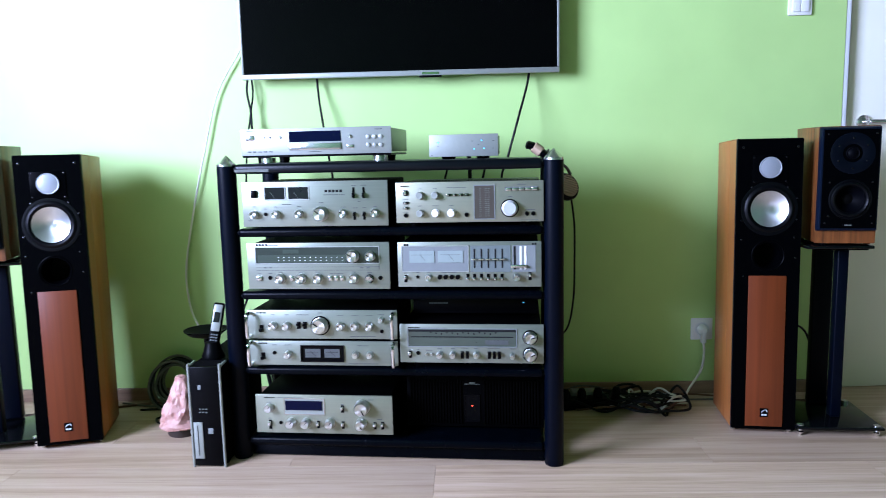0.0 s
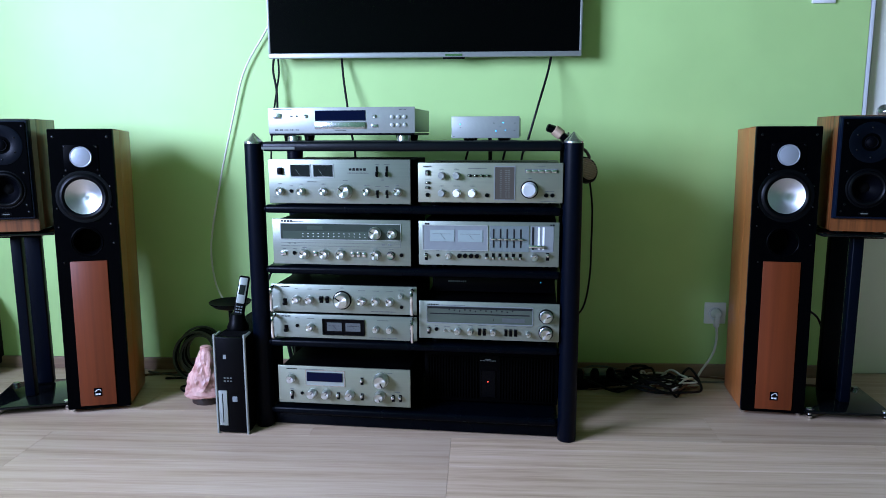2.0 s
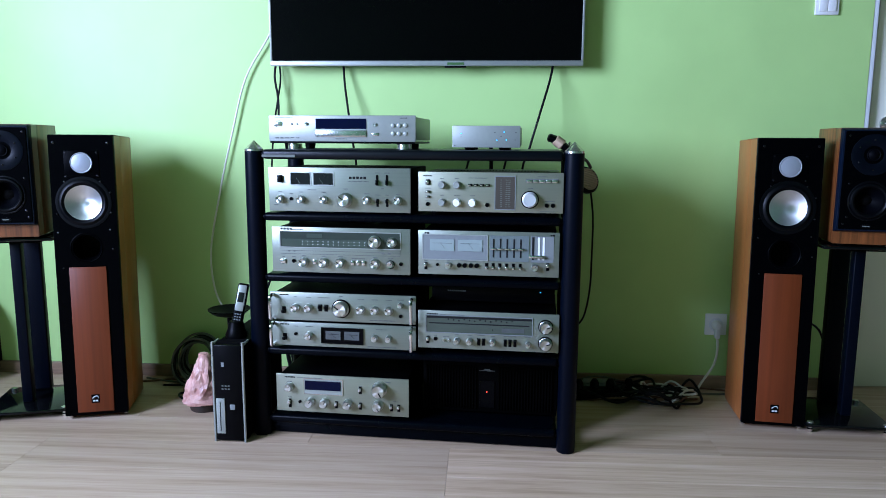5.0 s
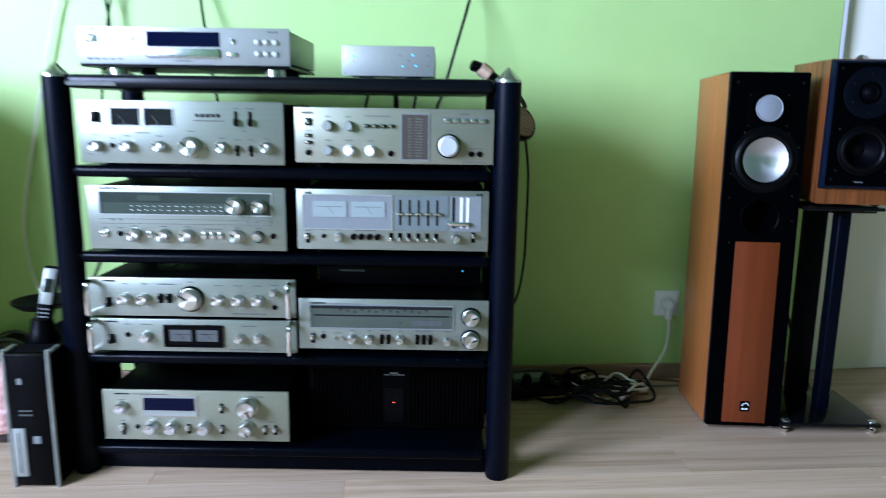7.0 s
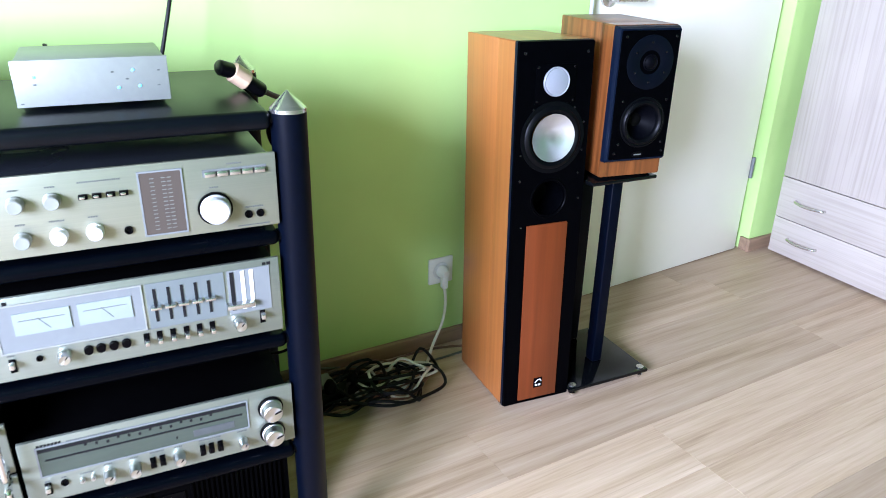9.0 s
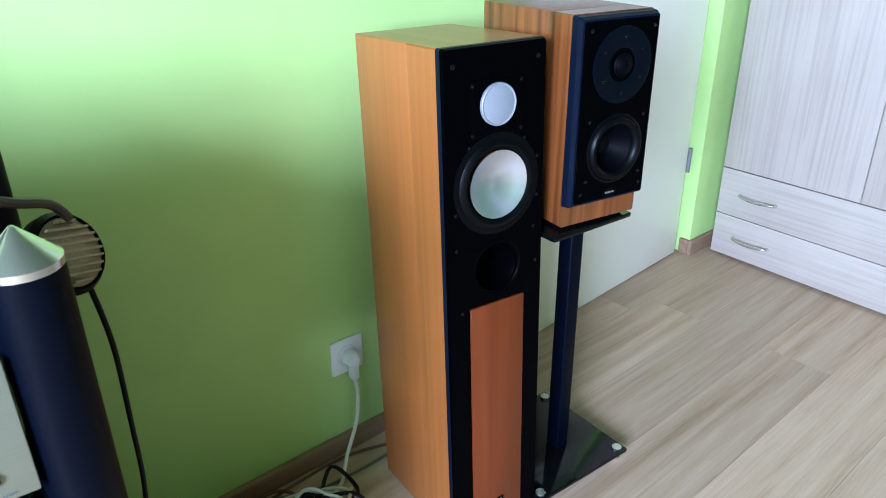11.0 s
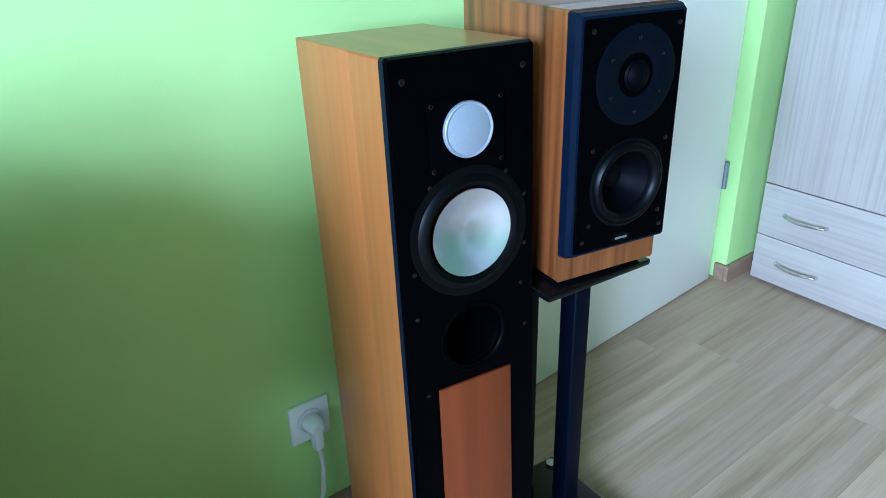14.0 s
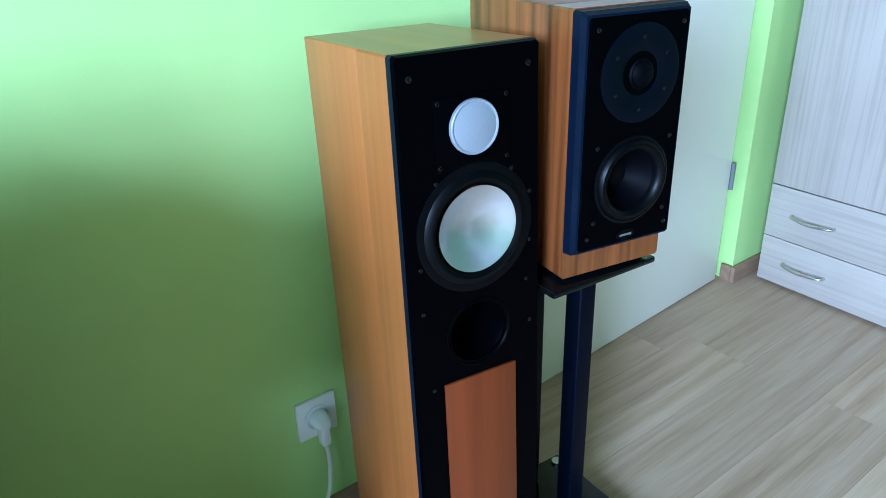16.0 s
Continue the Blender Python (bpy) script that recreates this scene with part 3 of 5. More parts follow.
def window_in(o, u, v, w, h, mat, name, label="", trim=None, deep=0.002):
    """A glazed window set in a front, with a thin raised frame."""
    p = part(name, block(u - w / 2, -0.0012, v - h / 2, u + w / 2, 0.002, v + h / 2), mat, o, label)
    if trim:
        t = 0.0025
        bm = block(u - w / 2 - t, -deep, v - h / 2 - t, u + w / 2 + t, 0.001, v - h / 2)
        block(u - w / 2 - t, -deep, v + h / 2, u + w / 2 + t, 0.001, v + h / 2 + t, bm=bm)
        block(u - w / 2 - t, -deep, v - h / 2, u - w / 2, 0.001, v + h / 2, bm=bm)
        block(u + w / 2, -deep, v - h / 2, u + w / 2 + t, 0.001, v + h / 2, bm=bm)
        part("trim", bm, trim, p)
    return p


class Front:
    """A component with its front between (x0, z0) and (x1, z1); sheet: the pixel box that this front fills in the
    camera's view, to place controls in.
    """
    def __init__(self, name, label, category, box, sheet, floor_z, y=2.400, depth=0.34, face=ALU, case=CASE_BLACK, group="silver hi-fi components", inset=0.008):
        x0, z0, x1, z1 = box
        self.x, self.sheet = (x0 + x1) / 2, sheet
        self.w, self.h, self.z0 = x1 - x0, z1 - z0, z0
        self.o = thing(name, pose(self.x, y, floor_z), label, category, group)
        self.lift = z0 - floor_z
        hw, b = self.w / 2, self.lift
        self.s = self.w / (sheet[2] - sheet[0])
        part("faceplate", block(-hw, 0, b, hw, 0.007, b + self.h, 0.0012), face, self.o, "brushed metal faceplate")
        part("case", block(-hw + inset, 0.007, b + 0.004, hw - inset, depth, b + self.h - 0.004, 0.003), case, self.o)
        for x in (-hw + 0.05, hw - 0.05):
            for yy in (0.05, depth - 0.05):
                part("foot", turned([(0, 0), (0.016, 0), (0.019, max(0.004, b)), (0, max(0.004, b))], pose(x, yy, 0), 16), PLASTIC_BLACK, self.o)

    def at(self, px, py):
        s = self.sheet
        return ((px - s[0]) / (s[2] - s[0]) - 0.5) * self.w, self.lift + self.h * (1 - (py - s[1]) / (s[3] - s[1]))

    def knob(self, px, py, r, **k):
        return knob(self.o, *self.at(px, py), r * self.s, **k)

    def lever(self, px, py, w, h, **k):
        lever(self.o, *self.at(px, py), w * self.s, h * self.s, **k)

    def key(self, px, py, w, h, **k):
        key(self.o, *self.at(px, py), w * self.s, h * self.s, **k)

    def jack(self, px, py, r):
        jack(self.o, *self.at(px, py), r * self.s)

    def bars(self, spots, **k):
        bars(self.o, [(*self.at(px, py), w * self.s, h * self.s) for px, py, w, h in spots], **k)

    def window(self, px, py, w, h, mat, name, label="", **k):
        return window_in(self.o, *self.at(px, py), w * self.s, h * self.s, mat, name, label, **k)


def amplifier_with_meters():
    f = Front("amplifier", "silver integrated amplifier with two small dark meters", "amplifier", (-0.445, 0.750, -0.003, 0.884), (107, 297, 862, 530), 0.744)
    f.key(171, 358, 24, 38, mat=PLASTIC_BLACK, name="power_switch", depth=0.01)
    for x in (280, 403):
        m = f.window(x, 357, 104, 60, METER, "meter", "smoked meter window", trim=SILVER_PAINT)
        u, v = f.at(x, 366)
        bm = block(u - 0.018, -0.0018, v - 0.012, u + 0.018, -0.0012, v - 0.011)
        needle = block(-0.0004, -0.0018, 0, 0.0004, -0.0012, 0.024)
        needle.transform(Matrix.Translation((u, 0, v - 0.011)) @ Matrix.Rotation(radians(-35), 4, "Y"))
        part("needle", join(bm, needle), GREY_INK, m)
    f.bars([(585, 349, 95, 13)], mat=INK, name="name_bar")
    f.bars([(588, 368, 112, 5), (340, 415, 50, 4), (170, 330, 22, 4), (690, 322, 24, 4), (740, 322, 30, 4), (716, 404, 16, 4), (168, 425, 22, 4), (228, 437, 18, 4), (282, 427, 20, 4), (403, 427, 22, 4), (520, 408, 26, 4), (634, 432, 28, 4), (692, 437, 28, 4), (740, 437, 22, 4), (796, 432, 18, 4), (145, 497, 24, 4)])
    f.lever(688, 360, 11, 54, up=False, mat=PLASTIC_BLACK)
    f.lever(740, 360, 11, 54, up=False, mat=PLASTIC_BLACK)
    f.lever(690, 478, 12, 40, mat=PLASTIC_BLACK)
    f.lever(740, 478, 12, 40, mat=PLASTIC_BLACK)
    for x, r in ((168, 20), (282, 20), (403, 20), (518, 37), (632, 21), (796, 21)):
        f.knob(x, 465, r, depth=0.028 if r > 30 else 0.020, turn=-50)
    f.jack(228, 464, 9)


def amplifier_with_scale():
    f = Front("stereo_amplifier", "silver stereo amplifier with brown dial window", "amplifier", (0.021, 0.757, 0.449, 0.875), (57, 310, 823, 525), 0.744, face=ALU_WARM, case=CASE_TOP)
    top = f.lift + f.h - 0.004
    bm = None
    for y0 in (0.17,):
        for i in range(34):
            u = -0.17 + i * 0.0102
            bm = block(u, y0, top - 0.001, u + 0.0045, y0 + 0.05, top + 0.0006, bm=bm)
    part("vent_slot", bm, INNER_SHADE, f.o, "rows of black strips for the shade in vent slots")["kind"] = "stuff"
    for x, y in ((184, 380), (264, 380), (184, 475)):
        f.knob(x, y, 20, mat=SILVER_PAINT)
    for x in (265, 348):
        f.knob(x, 475, 21, mat=WHITE_PLASTIC)
    for x, y, w, h in ((108, 365, 22, 28), (108, 418, 22, 13), (108, 445, 22, 13)):
        f.key(x, y, w, h, mat=PLASTIC_BLACK)
        f.key(x, y, w * 0.6, h * 0.6, depth=0.008)
    for x in (334, 366, 398, 429):
        f.key(x, 379, 22, 12, mat=PLASTIC_BLACK)
        f.key(x - 2, 379, 12, 7, depth=0.008)
    for x, y in ((108, 485), (427, 485), (738, 483), (770, 483)):
        f.jack(x, y, 11)
    d = f.window(520, 420, 102, 170, DIAL_TAN, "dial_window", "brown tinted level window", trim=GREY_BOX)
    bm = None
    for i in range(14):
        u, v = f.at(520, 350 + i * 11)
        for dx in (-0.012, 0.004, 0.012):
            bm = block(u + dx - 0.003, -0.0017, v - 0.0007, u + dx + 0.003, -0.0012, v + 0.0007, bm=bm)
    part("scale", bm, GREY_INK, d)
    f.bars([(711, 352, 170, 24)], mat=GREY_INK, name="key_strip")
    for i in range(5):
        f.key(645 + 33 * i, 354, 29, 15)
    f.knob(650, 453, 40, depth=0.024, ring=True, mat=KNOB_CAP, turn=-140)
    f.bars([(106, 331, 48, 8)], mat=INK, name="name_bar")
    f.bars([(375, 341, 100, 4), (184, 345, 24, 4), (264, 345, 24, 4), (184, 436, 24, 4), (265, 436, 36, 4), (348, 436, 24, 4), (710, 330, 40, 4), (652, 393, 24, 4), (755, 462, 50, 4), (750, 516, 90, 3), (108, 400, 30, 2), (108, 468, 30, 2)])


def tuner():
    f = Front("tuner", "silver tuner with a dark dial window and turned knobs", "tuner", (-0.440, 0.560, -0.004, 0.701), (127, 40, 860, 290), 0.552)
    d = f.window(490, 107, 634, 80, DIAL, "dial_window", "smoked tuning dial", trim=SILVER_PAINT)
    u, v = f.at(410, 126)
    part("scale_band", block(u - 0.135, -0.0018, v - 0.012, u + 0.135, -0.0012, v + 0.012), DIAL_PALE, d)
    bm = None
    for i in range(13):
        for py in (118, 134):
            a, b = f.at(292 + 27.5 * i, py)
            bm = block(a - 0.0016, -0.0024, b - 0.0008, a + 0.0016, -0.0018, b + 0.0008, bm=bm)
    part("scale", bm, PALE_INK, d)["kind"] = "stuff"
    a, b = f.at(357, 86)
    part("signal_meter", block(a - 0.025, -0.0022, b - 0.006, a + 0.025, -0.0012, b + 0.006), DIAL_PALE, d)
    f.knob(675, 112, 32, depth=0.022, turn=-60)
    f.knob(765, 113, 25, depth=0.022, turn=-60)
    f.bars([(490, 170, 636, 2), (490, 188, 636, 2), (807, 168, 2, 40)], name="groove")
    f.bars([(205, 50, 66, 12)], mat=INK, name="name_bar")
    f.bars([(265, 53, 60, 6), (217, 173, 10, 8), (247, 173, 10, 8), (718, 175, 16, 8), (750, 175, 16, 8), (187, 205, 16, 4), (243, 205, 20, 4), (297, 198, 24, 4), (405, 198, 24, 4), (493, 198, 24, 4), (588, 206, 70, 4), (677, 198, 24, 4), (757, 200, 24, 4)])
    f.key(186, 230, 28, 22)
    for x in (357, 558, 588, 617):
        f.key(x, 230, 17, 24)
    for x in (297, 405, 493, 677):
        f.knob(x, 232, 25, depth=0.022, turn=-55)
    f.knob(757, 234, 19, depth=0.018, mat=ALU_KNOB, ring=True)
    f.jack(243, 228, 10)
    f.jack(812, 230, 10)


def cassette_deck():
    f = Front("graphic_amplifier", "silver amplifier with two pale meters and sliders", "amplifier", (0.021, 0.566, 0.442, 0.700), (65, 48, 803, 292), 0.552)
    f.window(260, 139, 340, 128, GREY_BOX, "meter_bay", "grey meter bay", trim=SILVER_PAINT)
    for x in (192, 340):
        m = part("meter", block(-0.037, -0.003, -0.0175, 0.037, -0.0012, 0.0175), METER_PALE, f.o, "pale level meter", place=Matrix.Translation((f.at(x, 127)[0], 0, f.at(x, 127)[1])))
        bm = block(-0.03, -0.0036, 0.005, 0.03, -0.003, 0.006)
        needle = block(-0.0004, -0.0036, -0.015, 0.0004, -0.003, 0.009)
        needle.transform(Matrix.Rotation(radians(-38), 4, "Y"))
        part("needle", join(bm, needle), GREY_INK, m)
    f.window(545, 140, 205, 136, PANEL_BLUE, "slider_panel", "pale blue slider panel")
    f.window(715, 140, 118, 136, GREY_BOX, "volume_panel")
    for x in (463, 499, 534, 570, 605):
        u, v = f.at(x, 138)
        s = part("slider", block(u - 0.0022, -0.0022, v - 0.028, u + 0.0022, -0.0012, v + 0.028), INK, f.o)
        part("slider_tip", block(u - 0.008, -0.012, v - 0.004, u + 0.008, -0.002, v + 0.001, 0.001), ALU_KNOB, s)
    for x in (668, 698, 722):
        u, v = f.at(x, 136)
        part("slider", block(u - 0.003, -0.0022, v - 0.034, u + 0.003, -0.0012, v + 0.034), WHITE_PLASTIC if x != 668 else INK, f.o)
    f.key(685, 178, 76, 14, name="slider_tip", depth=0.014)
    f.lever(105, 246, 15, 38)
    f.jack(167, 237, 8)
    f.knob(225, 240, 17, depth=0.02)
    for x in (283, 313, 345, 376):
        u, v = f.at(x, 238)
        part("push_button", turned([(0, 0), (0.007, 0), (0.0065, 0.007), (0, 0.007)], at_front(u, 0, v), 20), PLASTIC_BLACK, f.o)
    for i, x in enumerate((428, 462, 497, 533, 568, 603)):
        f.lever(x, 238, 15, 32, up=False)
    f.knob(678, 240, 18, depth=0.02)
    f.lever(745, 235, 15, 40)
    f.bars([(110, 63, 28, 9), (767, 63, 26, 9)], mat=INK, name="name_bar")
    f.bars([(105, 216, 18, 4), (167, 212, 16, 4), (225, 212, 16, 4), (330, 213, 84, 4), (515, 210, 170, 3), (678, 210, 40, 4), (750, 87, 36, 4)])


def rack_handle(f, px, h):
    u, v = f.at(px, (f.sheet[1] + f.sheet[3]) / 2)
    z = h / 2
    part("grab_handle", rope([(u, 0.002, v - z), (u, -0.022, v - z), (u, -0.030, v - z + 0.008), (u, -0.030, v + z - 0.008), (u, -0.022, v + z), (u, 0.002, v + z)], 0.0055, 10), CHROME, f.o, "chrome grab handle")


def preamplifier():
    f = Front("preamplifier", "slim silver preamplifier with grab handles", "preamplifier", (-0.452, 0.406, 0.013, 0.495), (60, 28, 830, 178), 0.399, face=ALU, depth=0.32)
    f.lever(133, 124, 20, 36, mat=PLASTIC_BLACK, up=False)
    for x in (195, 267, 543, 617, 690):
        f.knob(x, 109, 21, depth=0.022, turn=-50)
    for x in (328, 360):
        f.lever(x, 107, 19, 36, mat=PLASTIC_BLACK)
    f.knob(440, 107, 42, depth=0.026, turn=-55, ring=True)
    f.knob(750, 76, 13, depth=0.02)
    f.jack(752, 136, 9)
    rack_handle(f, 76, 0.072)
    rack_handle(f, 812, 0.072)
    f.bars([(135, 42, 50, 6)], mat=INK, name="name_bar")
    f.bars([(348, 52, 66, 4), (195, 52, 18, 4), (267, 52, 24, 4), (440, 42, 24, 4), (543, 54, 34, 4), (617, 54, 34, 4), (690, 54, 34, 4), (750, 50, 34, 4), (655, 164, 130, 5)])


def power_amplifier():
    f = Front("power_amplifier", "slim silver power amplifier with twin meters", "amplifier", (-0.451, 0.323, 0.013, 0.399), (68, 186, 833, 332), 0.315, face=ALU, depth=0.32)
    f.lever(140, 277, 20, 36, mat=PLASTIC_BLACK, up=False)
    f.jack(200, 257, 9)
    f.knob(272, 264, 20, depth=0.022)
    f.window(448, 259, 214, 76, PLASTIC_BLACK, "meter_bezel", "black twin meter bezel", trim=PLASTIC_BLACK, deep=0.006)
    for x in (400, 499):
        m = part("meter", block(-0.024, -0.004, -0.0135, 0.024, -0.0012, 0.0135), METER_GREY, f.o, "grey needle meter", place=Matrix.Translation((f.at(x, 257)[0], 0, f.at(x, 257)[1])))
        bm = block(-0.019, -0.0046, 0.003, 0.019, -0.004, 0.0038)
        needle = block(-0.0004, -0.0046, -0.012, 0.0004, -0.004, 0.009)
        needle.transform(Matrix.Rotation(radians(-45), 4, "Y"))
        part("needle", join(bm, needle), INK, m)
    for x in (620, 692):
        f.knob(x, 264, 17, depth=0.02)
    rack_handle(f, 84, 0.066)
    rack_handle(f, 815, 0.066)
    f.bars([(140, 200, 50, 6)], mat=INK, name="name_bar")
    f.bars([(200, 210, 26, 4), (272, 210, 40, 4), (397, 210, 16, 4), (499, 210, 24, 4), (655, 212, 60, 4), (655, 320, 150, 5)])


def receiver():
    f = Front("receiver", "silver receiver with long tuning dial and black case", "receiver", (0.020, 0.335, 0.448, 0.453), (62, 115, 805, 338), 0.315, depth=0.32)
    d = f.window(386, 192, 558, 90, DIAL_PALE, "dial_window", "long pale tuning dial", trim=GREY_BOX)
    u, v = f.at(386, 187)
    bm = block(u - 0.152, -0.0019, v - 0.0016, u + 0.152, -0.0012, v + 0.0016)
    a, b = f.at(386, 152)
    block(a - 0.16, -0.0017, b - 0.003, a + 0.16, -0.0012, b + 0.003, bm=bm)
    part("tuning_rail", bm, INK, d)
    bm = None
    for i in range(13):
        a, b = f.at(225 + i * 28, 161 + (i % 3) * 4)
        bm = block(a - 0.002, -0.0019, b - 0.0024, a + 0.002, -0.0012, b + 0.0024, bm=bm)
    part("scale", bm, INK, d)
    a, b = f.at(566, 217)
    part("signal_meter", block(a - 0.034, -0.002, b - 0.0065, a + 0.034, -0.0012, b + 0.0065), METER_GREY, d)
    a, b = f.at(460, 217)
    part("lamp_dot", block(a - 0.0012, -0.002, b - 0.002, a + 0.0012, -0.0012, b + 0.002), INK, d)
    for y in (187, 285):
        f.knob(736, y, 33, depth=0.026, ring=True, turn=70)
    f.lever(115, 290, 16, 38)
    f.jack(156, 281, 10)
    for x in (200, 228):
        f.knob(x, 287, 7, depth=0.008)
    for x in (270, 338, 460):
        f.knob(x, 288, 17, depth=0.022)
    for x in (387, 413, 527, 552, 578):
        f.lever(x, 291, 16, 38, mat=PLASTIC_BLACK)
    f.knob(645, 294, 14, depth=0.02)
    f.bars([(138, 134, 62, 7)], mat=INK, name="name_bar")
    f.bars([(245, 137, 130, 4), (270, 254, 22, 4), (338, 254, 22, 4), (400, 252, 40, 4), (460, 254, 22, 4), (550, 252, 64, 4), (645, 254, 30, 4), (156, 262, 14, 4), (213, 266, 34, 4), (115, 264, 14, 4)])


def integrated_amplifier():
    f = Front("integrated_amplifier", "silver integrated amplifier with dark blue display", "amplifier", (-0.441, 0.105, -0.010, 0.228), (370, 240, 1050, 460), 0.088, face=ALU_WARM)
    f.knob(440, 312, 21, depth=0.022)
    f.window(615, 306, 196, 76, SILVER_PAINT, "display_surround", "raised silver display surround", trim=ALU_KNOB)
    p = part("display", block(-0.058, -0.004, -0.0145, 0.058, -0.0012, 0.0145), BLUE_SCREEN, f.o, "dark blue display", place=Matrix.Translation((f.at(613, 299)[0], 0, f.at(613, 299)[1])))
    f.lever(805, 316, 14, 36)
    f.knob(905, 300, 37, depth=0.034, turn=150)
    f.lever(440, 412, 14, 46)
    f.jack(493, 400, 8)
    for x in (547, 622, 742):
        f.knob(x, 396, 23, depth=0.026)
    for x in (682, 805, 963, 1000):
        f.lever(x, 408, 14, 36)
    f.knob(897, 395, 26, depth=0.03, turn=150)
    f.bars([(442, 257, 56, 6)], mat=INK, name="name_bar")
    f.bars([(545, 257, 130, 4), (440, 284, 26, 4), (440, 376, 18, 4), (945, 262, 30, 4), (985, 372, 26, 4), (805, 292, 16, 4)])


def black_power_amplifier():
    f = Front("black_amplifier", "large black power amplifier with small red light", "amplifier", (0.02, 0.098, 0.45, 0.282), (0, 0, 430, 194), 0.088, y=2.50, face=CASE_BLACK, case=CASE_BLACK, depth=0.29)
    f.bars([(207, 48, 50, 3), (207, 45, 18, 8)], mat=GREY_INK, name="name_bar")
    bm = None
    for i in range(44):
        u = -0.205 + i * 0.0093
        if abs(u - (207 / 430 - 0.5) * 0.43) > 0.03:
            bm = block(u, -0.006, f.lift + 0.012, u + 0.004, 0.0, f.lift + f.h - 0.03, bm=bm)
    part("cooling_rib", bm, CASE_BLACK, f.o, "fine black cooling ribs")["kind"] = "stuff"
    f.window(207, 130, 44, 84, PLASTIC_BLACK, "control_window", trim=PLASTIC_BLACK, deep=0.003)
    part("power_light", block(-0.0018, -0.004, -0.001, 0.0018, -0.001, 0.001), LED_RED, f.o, "small red power light", place=Matrix.Translation((f.at(207, 122)[0], 0, f.at(207, 122)[1])))


def disc_player():
    f = Front("disc_player", "slim silver disc player on top of the rack", "disc player", (-0.458, 0.962, 0.004, 1.041), (107, 20, 885, 165), 0.938, y=2.45, depth=0.30, face=SILVER_PAINT, case=SILVER_PAINT, inset=0.002)
    part("underside", block(-0.229, 0.002, 0.018, 0.229, 0.29, 0.0245), PLASTIC_BLACK, f.o)
    for x in (-0.16, 0.19):
        part("foot_ring", turned([(0, 0.001), (0.022, 0.001), (0.022, 0.017), (0, 0.017)], pose(x, 0.035, 0), 20), STEEL, f.o, "silver foot")
    f.key(157, 68, 45, 26, depth=0.003)
    for x in (232, 262):
        f.jack(x, 68, 4)
    for x, y, r in ((310, 68, 9), (675, 71, 9)):
        f.knob(x, y, r, depth=0.005)
    f.window(494, 66, 268, 52, BLUE_SCREEN, "display", "black display window")
    part("disc_tray", block(-0.080, -0.004, -0.010, 0.080, 0.001, 0.010, 0.001), ALU_KNOB, f.o, "bright disc tray", place=Matrix.Translation((f.at(494, 121)[0], 0, f.at(494, 121)[1])))
    f.bars([(494, 118, 30, 14)], name="tray_print")
    f.key(675, 124, 36, 16, depth=0.003)
    for y in (75, 120):
        for x in (768, 800, 833):
            f.knob(x, y, 11, depth=0.004, mat=SILVER_PAINT)
    f.bars([(150, 145, 18, 9), (176, 145, 16, 9), (203, 145, 22, 5), (232, 145, 20, 6), (262, 145, 18, 6), (494, 150, 60, 4), (160, 30, 50, 5), (210, 31, 60, 3), (822, 35, 40, 5), (157, 50, 30, 4)])


def digital_converter():
    f = Front("converter_box", "small silver converter box with blue lights", "converter", (0.110, 0.946, 0.318, 1.012), (250, 80, 598, 200), 0.938, y=2.50, depth=0.19, face=SILVER_PAINT, case=SILVER_PAINT, group="", inset=0.001)
    for x, y in ((295, 123), (515, 115), (478, 160), (527, 158)):
        u, v = f.at(x, y)
        part("light", turned([(0, 0), (0.0022, 0), (0.0018, 0.0015), (0, 0.0018)], at_front(u, 0, v), 12), LED_BLUE, f.o, "blue light")
    for x, y in ((500, 138), (575, 118), (572, 158), (468, 118), (295, 142), (262, 190)):
        u, v = f.at(x, y)
        part("print_dot", block(u - 0.002, -0.0007, v - 0.001, u + 0.002, 0.0002, v + 0.001), GREY_INK, f.o)


def set_top_box():
    f = Front("set_top_box", "flat black receiver box with a tiny blue light", "set-top box", (0.045, 0.459, 0.435, 0.516), (0, 0, 390, 57), 0.453, y=2.52, face=PLASTIC_BLACK, case=CASE_BLACK, depth=0.20, group="")
    u, v = f.at(345, 22)
    part("light", block(u - 0.002, -0.002, v - 0.0015, u + 0.002, 0.0, v + 0.0015), LED_BLUE, f.o, "tiny blue light")
    f.bars([(80, 24, 60, 5)], name="name_bar")


set_top_box()
amplifier_with_meters()
amplifier_with_scale()
tuner()
cassette_deck()
preamplifier()
power_amplifier()
receiver()
integrated_amplifier()
black_power_amplifier()
disc_player()
digital_converter()


# ---- loudspeakers ----
def screw(o, x, y, z, r=0.0035):
    part("screw", turned([(r, 0), (r, 0.0012), (r * 0.55, 0.0018), (r * 0.5, 0.0006), (0, 0.0006)], at_front(x, y, z), 12), DARK_STEEL, o)


